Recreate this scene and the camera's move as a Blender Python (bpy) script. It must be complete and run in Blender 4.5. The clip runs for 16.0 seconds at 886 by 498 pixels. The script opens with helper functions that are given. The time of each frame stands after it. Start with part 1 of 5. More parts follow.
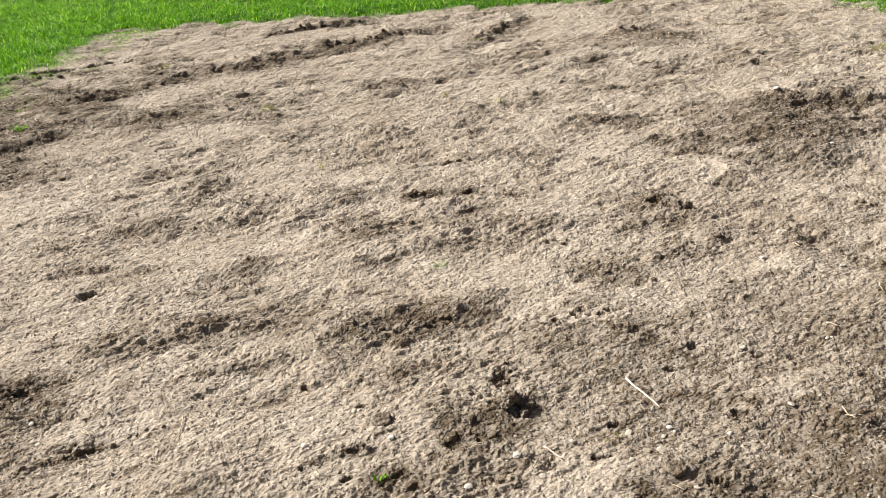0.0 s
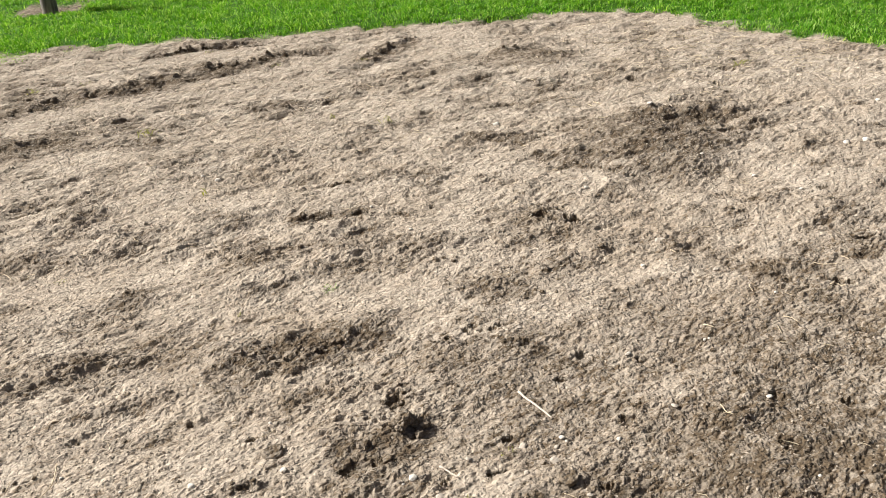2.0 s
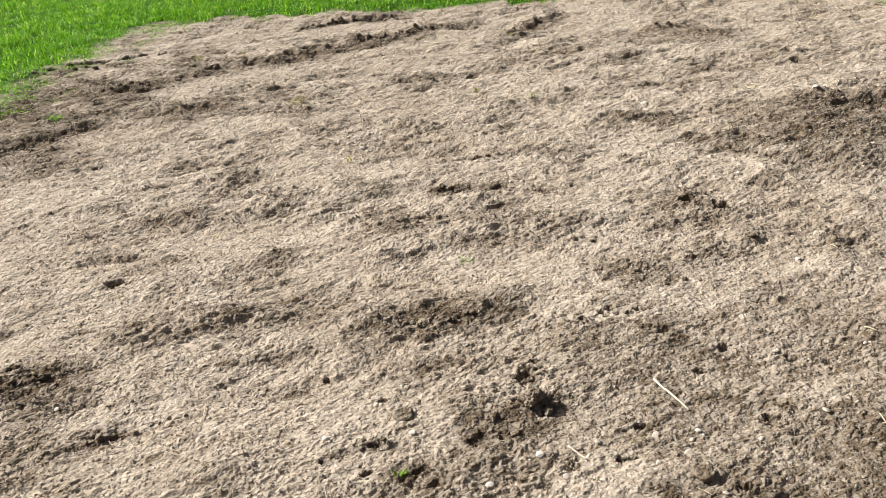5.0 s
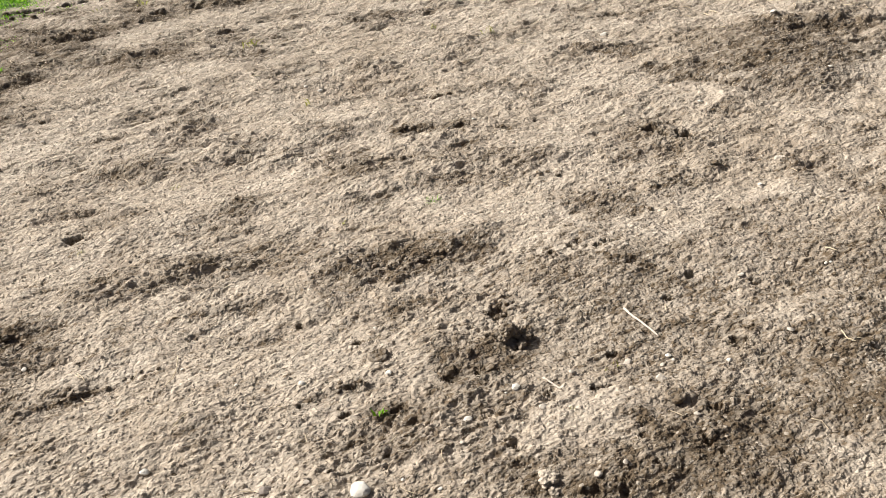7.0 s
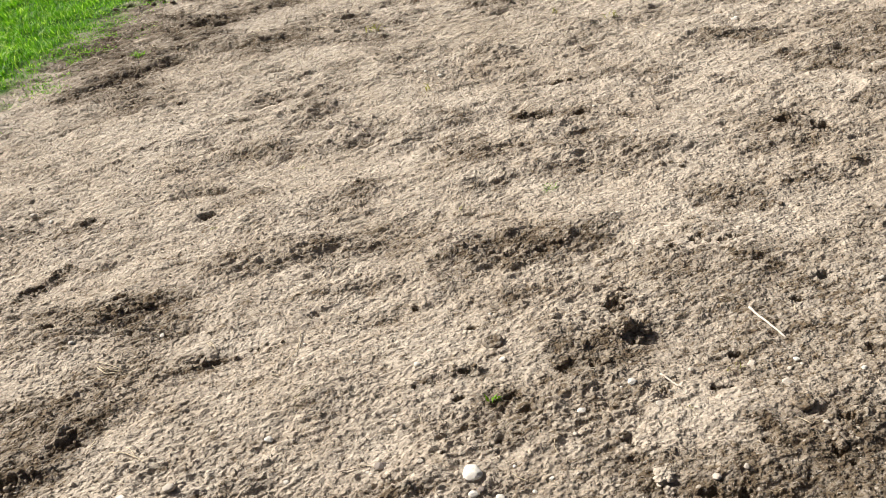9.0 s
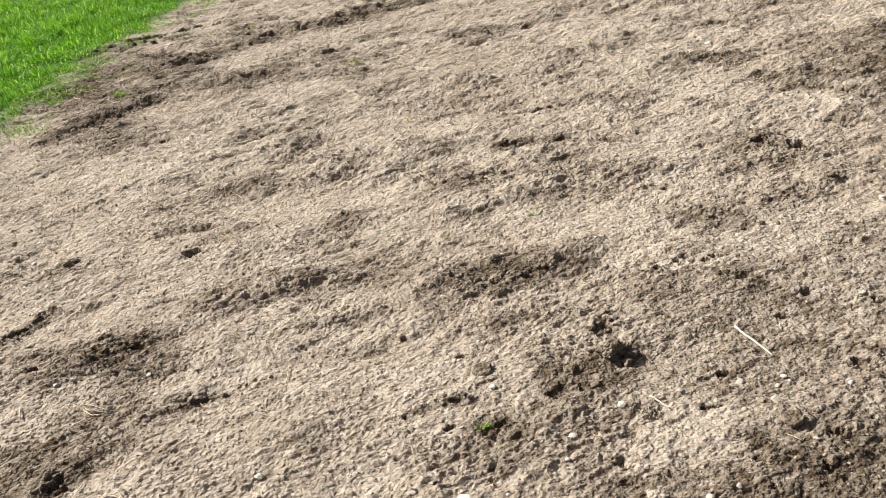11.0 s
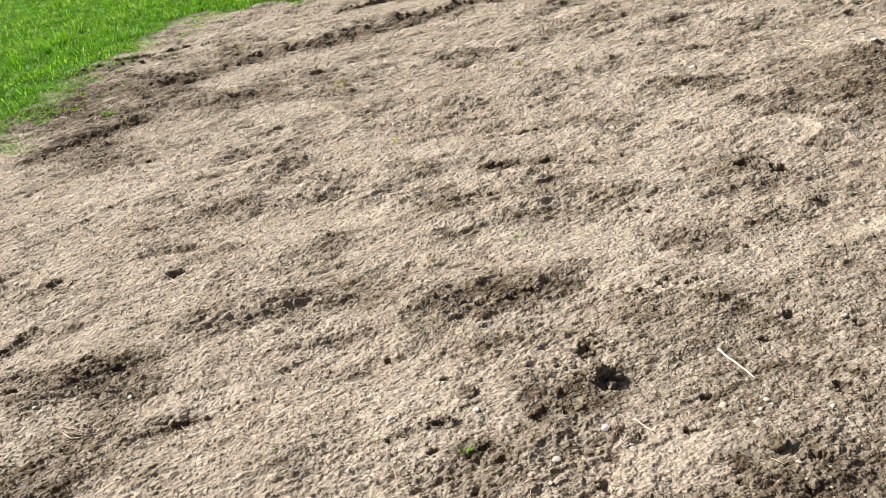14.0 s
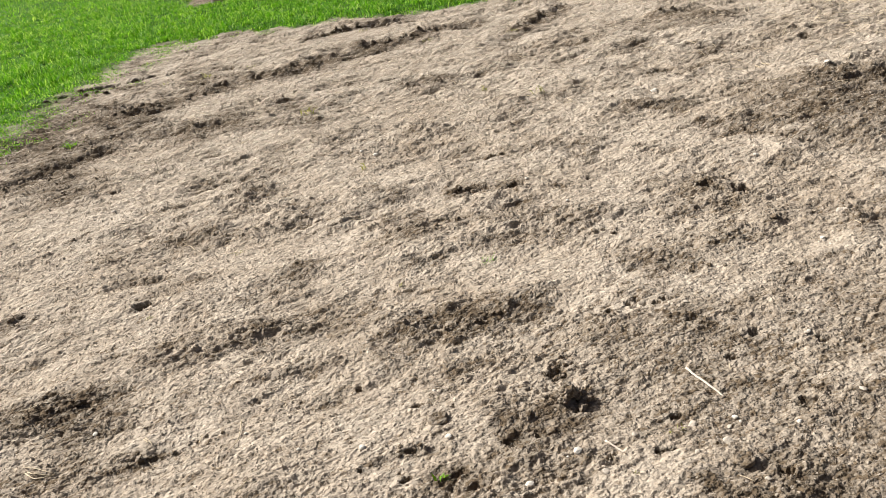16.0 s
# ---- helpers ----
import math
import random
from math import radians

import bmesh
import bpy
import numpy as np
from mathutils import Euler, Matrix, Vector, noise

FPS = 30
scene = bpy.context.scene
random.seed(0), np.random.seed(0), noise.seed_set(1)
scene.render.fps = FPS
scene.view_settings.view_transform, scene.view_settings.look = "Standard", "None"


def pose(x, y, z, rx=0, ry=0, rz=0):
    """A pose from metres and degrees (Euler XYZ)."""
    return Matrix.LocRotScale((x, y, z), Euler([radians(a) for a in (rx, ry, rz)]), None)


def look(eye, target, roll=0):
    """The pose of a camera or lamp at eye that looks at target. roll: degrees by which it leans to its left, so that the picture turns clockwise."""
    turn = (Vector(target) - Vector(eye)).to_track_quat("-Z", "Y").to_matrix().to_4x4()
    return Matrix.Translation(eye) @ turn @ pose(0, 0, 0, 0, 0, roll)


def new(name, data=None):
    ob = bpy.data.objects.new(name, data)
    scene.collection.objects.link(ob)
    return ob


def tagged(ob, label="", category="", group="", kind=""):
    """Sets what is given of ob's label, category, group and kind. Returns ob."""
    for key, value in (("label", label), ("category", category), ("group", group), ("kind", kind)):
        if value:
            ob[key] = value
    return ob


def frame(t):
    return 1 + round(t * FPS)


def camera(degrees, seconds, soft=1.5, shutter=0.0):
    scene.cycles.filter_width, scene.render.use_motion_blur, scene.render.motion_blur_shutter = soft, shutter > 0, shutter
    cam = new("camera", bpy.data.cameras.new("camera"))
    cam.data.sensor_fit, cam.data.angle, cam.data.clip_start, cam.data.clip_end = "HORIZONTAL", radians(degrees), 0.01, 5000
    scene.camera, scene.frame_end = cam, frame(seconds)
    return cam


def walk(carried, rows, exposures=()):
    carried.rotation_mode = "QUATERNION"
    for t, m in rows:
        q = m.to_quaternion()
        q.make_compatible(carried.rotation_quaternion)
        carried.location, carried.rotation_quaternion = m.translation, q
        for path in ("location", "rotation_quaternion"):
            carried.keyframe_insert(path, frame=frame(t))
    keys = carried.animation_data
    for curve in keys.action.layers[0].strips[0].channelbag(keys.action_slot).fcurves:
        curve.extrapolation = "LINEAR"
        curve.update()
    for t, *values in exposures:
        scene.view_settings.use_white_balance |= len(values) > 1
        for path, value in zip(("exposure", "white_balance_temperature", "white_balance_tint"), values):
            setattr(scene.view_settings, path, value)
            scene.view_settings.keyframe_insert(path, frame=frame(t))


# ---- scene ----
cam = camera(60.741, 16.0, soft=0.5)


def view(x, y, z, yaw, pitch, roll):
    """Eye in metres; yaw to the left of +y, pitch up and roll in degrees."""
    return pose(x, y, z, 90 + pitch, 0, yaw) @ pose(0, 0, 0, 0, 0, roll)


PATH = [
    (0, view(0.0000, 0.0000, 1.5000, 0.001, -28.539, -4.706)),
    (0.5, view(0.0135, -0.0004, 1.4998, -3.111, -27.733, -3.988)),
    (1, view(0.0240, 0.0039, 1.4972, -6.266, -27.718, -3.511)),
    (1.5, view(0.0322, 0.0104, 1.4952, -7.588, -27.743, -3.407)),
    (2, view(0.0404, 0.0134, 1.4942, -8.657, -27.626, -3.294)),
    (2.5, view(0.0480, 0.0191, 1.4923, -9.888, -27.638, -3.149)),
    (3, view(0.0333, 0.0340, 1.4798, -8.924, -28.082, -3.132)),
    (3.5, view(0.0064, 0.0338, 1.4705, -0.868, -30.289, -2.705)),
    (3.7, view(0.0009, 0.0325, 1.4758, 1.314, -30.115, -2.696)),
    (5.8, view(0.0203, 0.0232, 1.4725, 1.062, -28.141, -6.368)),
    (6, view(0.0234, 0.0237, 1.4729, -0.765, -28.465, -6.319)),
    (6.5, view(0.0119, 0.0273, 1.4754, -2.164, -29.423, -6.208)),
    (7, view(-0.0090, 0.0328, 1.4583, -0.241, -33.119, -5.989)),
    (7.5, view(-0.0615, 0.0294, 1.4651, 9.313, -34.050, -7.556)),
    (8, view(-0.0515, 0.0191, 1.4674, 9.706, -33.985, -7.977)),
    (8.5, view(-0.0425, 0.0227, 1.4699, 9.590, -33.850, -8.764)),
    (9, view(-0.0428, 0.0296, 1.4748, 9.454, -33.263, -9.080)),
    (11.5, view(-0.0398, 0.0219, 1.4790, 7.624, -31.118, -10.093)),
    (12, view(-0.0511, 0.0244, 1.4824, 7.582, -31.045, -9.664)),
    (12.5, view(-0.0361, 0.0234, 1.4911, 7.396, -30.104, -9.453)),
    (13, view(-0.0377, 0.0429, 1.4816, 7.480, -29.430, -9.404)),
    (13.5, view(-0.0394, 0.0295, 1.4811, 7.476, -29.810, -9.674)),
    (14, view(-0.0268, 0.0265, 1.4834, 6.545, -29.930, -9.190)),
    (14.5, view(-0.0208, 0.0250, 1.4831, 5.581, -29.738, -9.295)),
    (15, view(-0.0172, 0.0267, 1.4851, 4.550, -29.374, -9.387)),
    (15.5, view(-0.0172, 0.0289, 1.4877, 4.291, -29.138, -9.354)),
    (16, view(-0.0163, 0.0254, 1.4889, 3.774, -28.459, -9.151)),
]
walk(cam, PATH, exposures=[(0.0, 0.47)])

# ---- sky and sun ----
SUN_TO = Vector((-0.70, 0.27, 0.63)).normalized()  # towards the sun
world = bpy.data.worlds.new("sky")
scene.world = world
world.use_nodes = True
sky = world.node_tree.nodes.new("ShaderNodeTexSky")
sky.sky_type, sky.sun_disc = "NISHITA", False
sky.air_density, sky.dust_density, sky.ozone_density = 0.4, 8.0, 0.6
sky.sun_elevation = math.asin(SUN_TO.z)
sky.sun_rotation = math.atan2(SUN_TO.x, SUN_TO.y)
world.node_tree.links.new(sky.outputs["Color"], world.node_tree.nodes["Background"].inputs["Color"])
world.node_tree.nodes["Background"].inputs["Strength"].default_value = 0.05
sun_data = bpy.data.lights.new("sun", "SUN")
sun_data.energy, sun_data.angle, sun_data.color = 5.0, radians(0.53), (1.0, 0.955, 0.89)
sun = new("sun", sun_data)
sun.matrix_world = look(SUN_TO * 40, (0, 0, 0))


# ---- materials ----
def nodes_of(name):
    m = bpy.data.materials.new(name)
    m.use_nodes = True
    t = m.node_tree
    return m, t, t.nodes["Principled BSDF"]


def add(t, kind, **values):
    n = t.nodes.new(kind)
    for k, v in values.items():
        n.inputs[k].default_value = v
    return n


def noise_node(t, vec, scale, detail=4.0, rough=0.6):
    n = add(t, "ShaderNodeTexNoise", Scale=scale, Detail=detail, Roughness=rough)
    t.links.new(vec, n.inputs["Vector"])
    return n.outputs["Fac"]


def ramp(t, fac, stops):
    n = t.nodes.new("ShaderNodeValToRGB")
    e = n.color_ramp.elements
    while len(e) < len(stops):
        e.new(0.5)
    for el, (p, c) in zip(e, stops):
        el.position, el.color = p, (*c, 1)
    t.links.new(fac, n.inputs["Fac"])
    return n.outputs["Color"]


def mix(t, fac, a, b, mode="MIX"):
    n = t.nodes.new("ShaderNodeMix")
    n.data_type, n.blend_type = "RGBA", mode
    for sock, v in ((n.inputs[0], fac), (n.inputs[6], a), (n.inputs[7], b)):
        if isinstance(v, (int, float)):
            sock.default_value = v
        elif isinstance(v, tuple):
            sock.default_value = (*v, 1)
        else:
            t.links.new(v, sock)
    return n.outputs[2]


def calc(t, op, a, b=0.0, clamp=False):
    n = t.nodes.new("ShaderNodeMath")
    n.operation, n.use_clamp = op, clamp
    for sock, v in zip(n.inputs, (a, b)):
        if isinstance(v, (int, float)):
            sock.default_value = v
        else:
            t.links.new(v, sock)
    return n.outputs[0]


def bump(t, bsdf, fac, strength, distance):
    n = add(t, "ShaderNodeBump", Strength=strength, Distance=distance)
    t.links.new(fac, n.inputs["Height"])
    t.links.new(n.outputs[0], bsdf.inputs["Normal"])


# last tone: damp soil, also the shade painted on banks and in pits
PALE, WARM, DAMP_SHADE = (0.490, 0.430, 0.352), (0.372, 0.314, 0.244), (0.106, 0.080, 0.053)


def raked(t, vec, stretch):
    """Co-ordinates drawn out along the way in which the plot was raked."""
    rake = t.nodes.new("ShaderNodeMapping")
    rake.vector_type = "TEXTURE"
    rake.inputs["Rotation"].default_value, rake.inputs["Scale"].default_value = (0, 0, 0.40), (stretch, 1, 1)
    t.links.new(vec, rake.inputs["Vector"])
    return rake.outputs[0]


def ragged(t, vec, scale, much):
    """Co-ordinates shaken a little, so that the grains get uneven outlines."""
    n = add(t, "ShaderNodeTexNoise", Scale=scale, Detail=1.0)
    t.links.new(vec, n.inputs["Vector"])
    v = t.nodes.new("ShaderNodeVectorMath")
    v.operation = "MULTIPLY_ADD"
    t.links.new(n.outputs["Color"], v.inputs[0])
    v.inputs[1].default_value = (much, much, much)
    t.links.new(vec, v.inputs[2])
    return v.outputs[0]


def grains(t, vec, scale):
    """Crumbs of one size: the distance from each one's middle and a random number for each."""
    n = add(t, "ShaderNodeTexVoronoi", Scale=scale)
    t.links.new(vec, n.inputs["Vector"])
    one = t.nodes.new("ShaderNodeSeparateColor")
    t.links.new(n.outputs["Color"], one.inputs[0])
    return n.outputs["Distance"], one.outputs[0]


def soil_colour(t, vec, damp_shade):
    """Dry sandy topsoil, crumb by crumb, that turns dark brown where it is freshly turned and damp, and where shade is
    painted in.
    """
    broad = noise_node(t, raked(t, vec, 1.6), 1.7, 3.0)
    lie = calc(t, "ADD", calc(t, "MULTIPLY", broad, 0.45), calc(t, "MULTIPLY", noise_node(t, raked(t, vec, 1.5), 6.5, 5.0, 0.65), 0.55))
    dry = mix(t, ramp(t, lie, [(0.36, (0, 0, 0)), (0.58, (1, 1, 1))]), WARM, PALE)
    shaken = ragged(t, raked(t, vec, 1.5), 130.0, 0.006)
    big, small, dust = grains(t, shaken, 55.0), grains(t, shaken, 115.0), grains(t, vec, 230.0)
    spot = calc(t, "ADD", calc(t, "MULTIPLY", big[1], 0.42), calc(t, "ADD", calc(t, "MULTIPLY", small[1], 0.46), calc(t, "MULTIPLY", dust[1], 0.12)))
    fine = calc(t, "ADD", calc(t, "MULTIPLY", noise_node(t, raked(t, vec, 2.4), 19.0, 3.0, 0.62), 0.5), calc(t, "MULTIPLY", noise_node(t, raked(t, vec, 1.8), 58.0, 2.0, 0.6), 0.5))
    place = t.nodes.new("ShaderNodeSeparateXYZ")
    t.links.new(vec, place.inputs[0])
    far = calc(t, "DIVIDE", calc(t, "SUBTRACT", place.outputs["Y"], 2.0), 3.0, True)  # the crumbs are more alike towards the far end
    uneven = calc(t, "ADD", calc(t, "MULTIPLY", calc(t, "SUBTRACT", spot, 0.50), calc(t, "SUBTRACT", 1.8, far)), calc(t, "MULTIPLY", calc(t, "SUBTRACT", fine, 0.49), 3.4))
    wet_shade = calc(t, "ADD", calc(t, "MULTIPLY", damp_shade, 0.95), calc(t, "MULTIPLY", uneven, calc(t, "SUBTRACT", 1.0, calc(t, "MULTIPLY", damp_shade, 0.35))), True)
    col = mix(t, wet_shade, dry, DAMP_SHADE)
    tone = calc(t, "ADD", 0.60, calc(t, "MULTIPLY", calc(t, "ADD", small[1], big[1]), 0.42))
    col = mix(t, 1.0, col, combine(t, tone), "MULTIPLY")
    grit = calc(t, "MULTIPLY", calc(t, "GREATER_THAN", small[1], 0.955), calc(t, "LESS_THAN", small[0], 0.55))
    return mix(t, calc(t, "MULTIPLY", grit, 0.55), col, (0.54, 0.485, 0.41)), big, small, dust


def combine(t, grey):
    n = t.nodes.new("ShaderNodeCombineColor")
    for k in range(3):
        t.links.new(grey, n.inputs[k])
    return n.outputs[0]


def grain_height(t, vec, small, dust):
    """Height in metres of the crumbs that lie side by side."""
    a = calc(t, "MULTIPLY", calc(t, "SUBTRACT", 1.0, calc(t, "MULTIPLY", small[0], small[0])), calc(t, "ADD", 0.0010, calc(t, "MULTIPLY", small[1], 0.0042)))
    b = calc(t, "MULTIPLY", calc(t, "SUBTRACT", 1.0, calc(t, "MULTIPLY", dust[0], dust[0])), calc(t, "MULTIPLY", dust[1], 0.0005))
    return calc(t, "ADD", calc(t, "ADD", a, b), calc(t, "MULTIPLY", noise_node(t, vec, 70.0, 1.5, 0.55), 0.013))


def ground_material():
    m, t, b = nodes_of("soil_and_turf")
    vec = t.nodes.new("ShaderNodeTexCoord").outputs["Object"]
    damp_shade = t.nodes.new("ShaderNodeAttribute")
    damp_shade.attribute_name = "damp_shade"
    lawn = t.nodes.new("ShaderNodeAttribute")
    lawn.attribute_name = "lawn"
    col, big, small, dust = soil_colour(t, vec, damp_shade.outputs["Fac"])
    turf = ramp(t, noise_node(t, vec, 9.0, 6.0, 0.7), [(0.3, (0.035, 0.09, 0.010)), (0.55, (0.06, 0.16, 0.015)), (0.8, (0.12, 0.17, 0.035))])
    t.links.new(mix(t, lawn.outputs["Fac"], col, turf), b.inputs["Base Color"])
    b.inputs["Roughness"].default_value = 0.95
    b.inputs["Specular IOR Level"].default_value = 0.15
    broken = calc(t, "ADD", noise_node(t, raked(t, vec, 1.6), 7.0, 3.0, 0.6), calc(t, "MULTIPLY", damp_shade.outputs["Fac"], 0.5))
    bump(t, b, calc(t, "MULTIPLY", grain_height(t, vec, small, dust), calc(t, "ADD", broken, 0.35)), 1.0, 1.0)
    return m


def clod_material(name, wet_shade):
    m, t, b = nodes_of(name)
    vec = t.nodes.new("ShaderNodeNewGeometry").outputs["Position"]
    info = t.nodes.new("ShaderNodeObjectInfo")
    island = t.nodes.new("ShaderNodeNewGeometry")
    rnd = calc(t, "ADD", calc(t, "MULTIPLY", info.outputs["Random"], 0.3), calc(t, "MULTIPLY", island.outputs["Random Per Island"], 0.5))
    col, big, small, dust = soil_colour(t, vec, calc(t, "ADD", calc(t, "MULTIPLY", calc(t, "SUBTRACT", rnd, 0.4), 0.5), wet_shade))
    t.links.new(col, b.inputs["Base Color"])
    b.inputs["Roughness"].default_value = 0.95
    b.inputs["Specular IOR Level"].default_value = 0.15
    bump(t, b, grain_height(t, vec, small, dust), 1.0, 1.0)
    return m


def crumb_material():
    m, t, b = nodes_of("soil_crumbs")
    vec = t.nodes.new("ShaderNodeNewGeometry").outputs["Position"]
    damp_shade = t.nodes.new("ShaderNodeAttribute")
    damp_shade.attribute_name = "damp_shade"
    isl = t.nodes.new("ShaderNodeNewGeometry").outputs["Random Per Island"]
    col, big, small, dust = soil_colour(t, vec, calc(t, "ADD", damp_shade.outputs["Fac"], calc(t, "MULTIPLY", calc(t, "SUBTRACT", isl, 0.62), 0.6)))
    pale = calc(t, "GREATER_THAN", isl, 0.965)
    t.links.new(mix(t, calc(t, "MULTIPLY", pale, 0.6), col, (0.53, 0.475, 0.40)), b.inputs["Base Color"])
    b.inputs["Roughness"].default_value = 0.93
    b.inputs["Specular IOR Level"].default_value = 0.15
    bump(t, b, noise_node(t, vec, 260.0, 2.0), 1.0, 0.003)
    return m


def stone_material(name, dark, light, rough=0.8):
    m, t, b = nodes_of(name)
    vec = t.nodes.new("ShaderNodeNewGeometry").outputs["Position"]
    rnd = t.nodes.new("ShaderNodeObjectInfo").outputs["Random"]
    f = noise_node(t, vec, 110.0, 4.0, 0.65)
    col = mix(t, f, dark, light)
    col = mix(t, calc(t, "MULTIPLY", noise_node(t, vec, 190.0, 3.0), 0.2), col, (0.30, 0.23, 0.17))
    col = mix(t, calc(t, "MULTIPLY", rnd, 0.22), col, mix(t, 0.5, dark, (0.36, 0.29, 0.22)))
    t.links.new(col, b.inputs["Base Color"])
    b.inputs["Roughness"].default_value = rough
    bump(t, b, f, 0.7, 0.004)
    return m


def fibre_material(name, dark, light, rough=0.7):
    m, t, b = nodes_of(name)
    vec = t.nodes.new("ShaderNodeTexCoord").outputs["Object"]
    geo = t.nodes.new("ShaderNodeNewGeometry")
    rnd = t.nodes.new("ShaderNodeObjectInfo").outputs["Random"]
    f = noise_node(t, vec, 120.0, 4.0, 0.6)
    f = calc(t, "ADD", calc(t, "MULTIPLY", f, 0.5), calc(t, "MULTIPLY", calc(t, "ADD", rnd, geo.outputs["Random Per Island"]), 0.25), True)
    t.links.new(mix(t, f, dark, light), b.inputs["Base Color"])
    b.inputs["Roughness"].default_value = rough
    bump(t, b, f, 0.4, 0.002)
    return m


def leaf_material(name, stops):
    """Grass blades that let part of the sun through."""
    m, t, b = nodes_of(name)
    geo = t.nodes.new("ShaderNodeNewGeometry")
    vec = t.nodes.new("ShaderNodeTexCoord").outputs["Object"]
    f = calc(t, "ADD", calc(t, "MULTIPLY", geo.outputs["Random Per Island"], 0.85), calc(t, "MULTIPLY", noise_node(t, vec, 1.3, 3.0), 0.3), True)
    col = ramp(t, f, stops)
    t.links.new(col, b.inputs["Base Color"])
    b.inputs["Roughness"].default_value = 0.55
    b.inputs["Specular IOR Level"].default_value = 0.25
    thin = t.nodes.new("ShaderNodeBsdfTranslucent")
    t.links.new(mix(t, 1.0, col, (1.45, 1.5, 0.6), "MULTIPLY"), thin.inputs["Color"])
    both = t.nodes.new("ShaderNodeMixShader")
    both.inputs[0].default_value = 0.42
    t.links.new(b.outputs[0], both.inputs[1])
    t.links.new(thin.outputs[0], both.inputs[2])
    t.links.new(both.outputs[0], t.nodes["Material Output"].inputs["Surface"])
    return m


def post_material():
    m, t, b = nodes_of("weathered_wood")
    co = t.nodes.new("ShaderNodeTexCoord")
    mp = t.nodes.new("ShaderNodeMapping")
    mp.inputs["Scale"].default_value = (14, 14, 0.9)
    t.links.new(co.outputs["Object"], mp.inputs["Vector"])
    f = noise_node(t, mp.outputs[0], 3.0, 6.0, 0.65)
    t.links.new(ramp(t, f, [(0.3, (0.09, 0.075, 0.07)), (0.5, (0.24, 0.21, 0.195)), (0.75, (0.38, 0.34, 0.31))]), b.inputs["Base Color"])
    b.inputs["Roughness"].default_value = 0.85
    bump(t, b, f, 0.9, 0.01)
    return m


SOIL = ground_material()
CLOD = clod_material("damp_clod", 0.68)
DRY_CLOD = clod_material("dry_clod", -0.1)
CRUMB = crumb_material()
CHALK = (stone_material("chalk_stone", (0.58, 0.55, 0.48), (0.80, 0.78, 0.72)), "chalky white pebble half sunk in the dry soil")
GREY_STONE = (stone_material("buff_stone", (0.40, 0.35, 0.29), (0.64, 0.59, 0.51)), "buff grey pebble half sunk in the dry soil")
DARK_STONE = (stone_material("dark_stone", (0.10, 0.09, 0.085), (0.27, 0.23, 0.20)), "dark brown stone lying on the dry soil")
PALE_CLAY = (DRY_CLOD, "")
BARE_STICK = (fibre_material("bare_wood", (0.46, 0.38, 0.30), (0.78, 0.70, 0.60)), "bleached bare stick lying on the soil", "stick")
STRAW = (fibre_material("straw", (0.42, 0.34, 0.22), (0.74, 0.64, 0.47)), "bent dry straw stalk lying on the soil", "straw")
TWIG = (fibre_material("dark_twig", (0.06, 0.045, 0.035), (0.20, 0.15, 0.11)), "thin dark twig lying on the soil", "twig")
TURF = leaf_material("grass_blade", [(0.0, (0.030, 0.105, 0.008)), (0.3, (0.084, 0.250, 0.014)), (0.72, (0.165, 0.390, 0.020)), (1.0, (0.48, 0.66, 0.20))])
SPROUT = leaf_material("fresh_leaf", [(0.0, (0.06, 0.19, 0.015)), (0.6, (0.14, 0.32, 0.03)), (1.0, (0.34, 0.46, 0.06))])
WITHERED = leaf_material("withered_leaf", [(0.0, (0.12, 0.16, 0.05)), (0.5, (0.25, 0.27, 0.11)), (1.0, (0.42, 0.39, 0.23))])
WOOD = post_material()
FIBRE = fibre_material("root_fibre", (0.17, 0.135, 0.10), (0.53, 0.46, 0.38), 0.85)


# ---- the lie of the land ----
def hashed(i, j, seed):
    h = (i.astype(np.int64) * 374761393 + j.astype(np.int64) * 668265263 + seed * 2147483647) & 0xFFFFFFFF
    h = ((h ^ (h >> 13)) * 1274126177) & 0xFFFFFFFF
    return (h ^ (h >> 16)) & 0xFFFFFF


def wave(x, y, size, seed):
    """Gradient noise of about -1 to 1, with bumps of the given size in metres."""
    x, y = x / size, y / size
    i, j = np.floor(x), np.floor(y)
    u, v = x - i, y - j
    fu, fv = u * u * u * (u * (u * 6 - 15) + 10), v * v * v * (v * (v * 6 - 15) + 10)

    def corner(a, b):
        ang = hashed(i + a, j + b, seed) * (2 * np.pi / 0xFFFFFF)
        return np.cos(ang) * (u - a) + np.sin(ang) * (v - b)

    low = corner(0, 0) * (1 - fu) + corner(1, 0) * fu
    high = corner(0, 1) * (1 - fu) + corner(1, 1) * fu
    return (low * (1 - fv) + high * fv) * 1.5


def heaped(x, y, size, seed):
    """Lumps lying side by side: their height, as a share of the size, 0 on the bare ground between them."""
    gx = x / size + 0.36 * wave(x, y, 0.6 * size, seed + 100)
    gy = y / size + 0.36 * wave(x, y, 0.6 * size, seed + 101)
    i, j = np.floor(gx), np.floor(gy)
    best = np.zeros_like(gx)
    for a in (-1, 0, 1):
        for b in (-1, 0, 1):
            h = hashed(i + a, j + b, seed)
            r = 0.30 + 0.6 * ((h >> 16) / 255.0) ** 1.6
            dx, dy = gx - i - a - (h & 255) / 255.0, gy - j - b - ((h >> 8) & 255) / 255.0
            best = np.maximum(best, r * (1 - (dx * dx + dy * dy) / (r * r)))
    return best


FEATURES = []


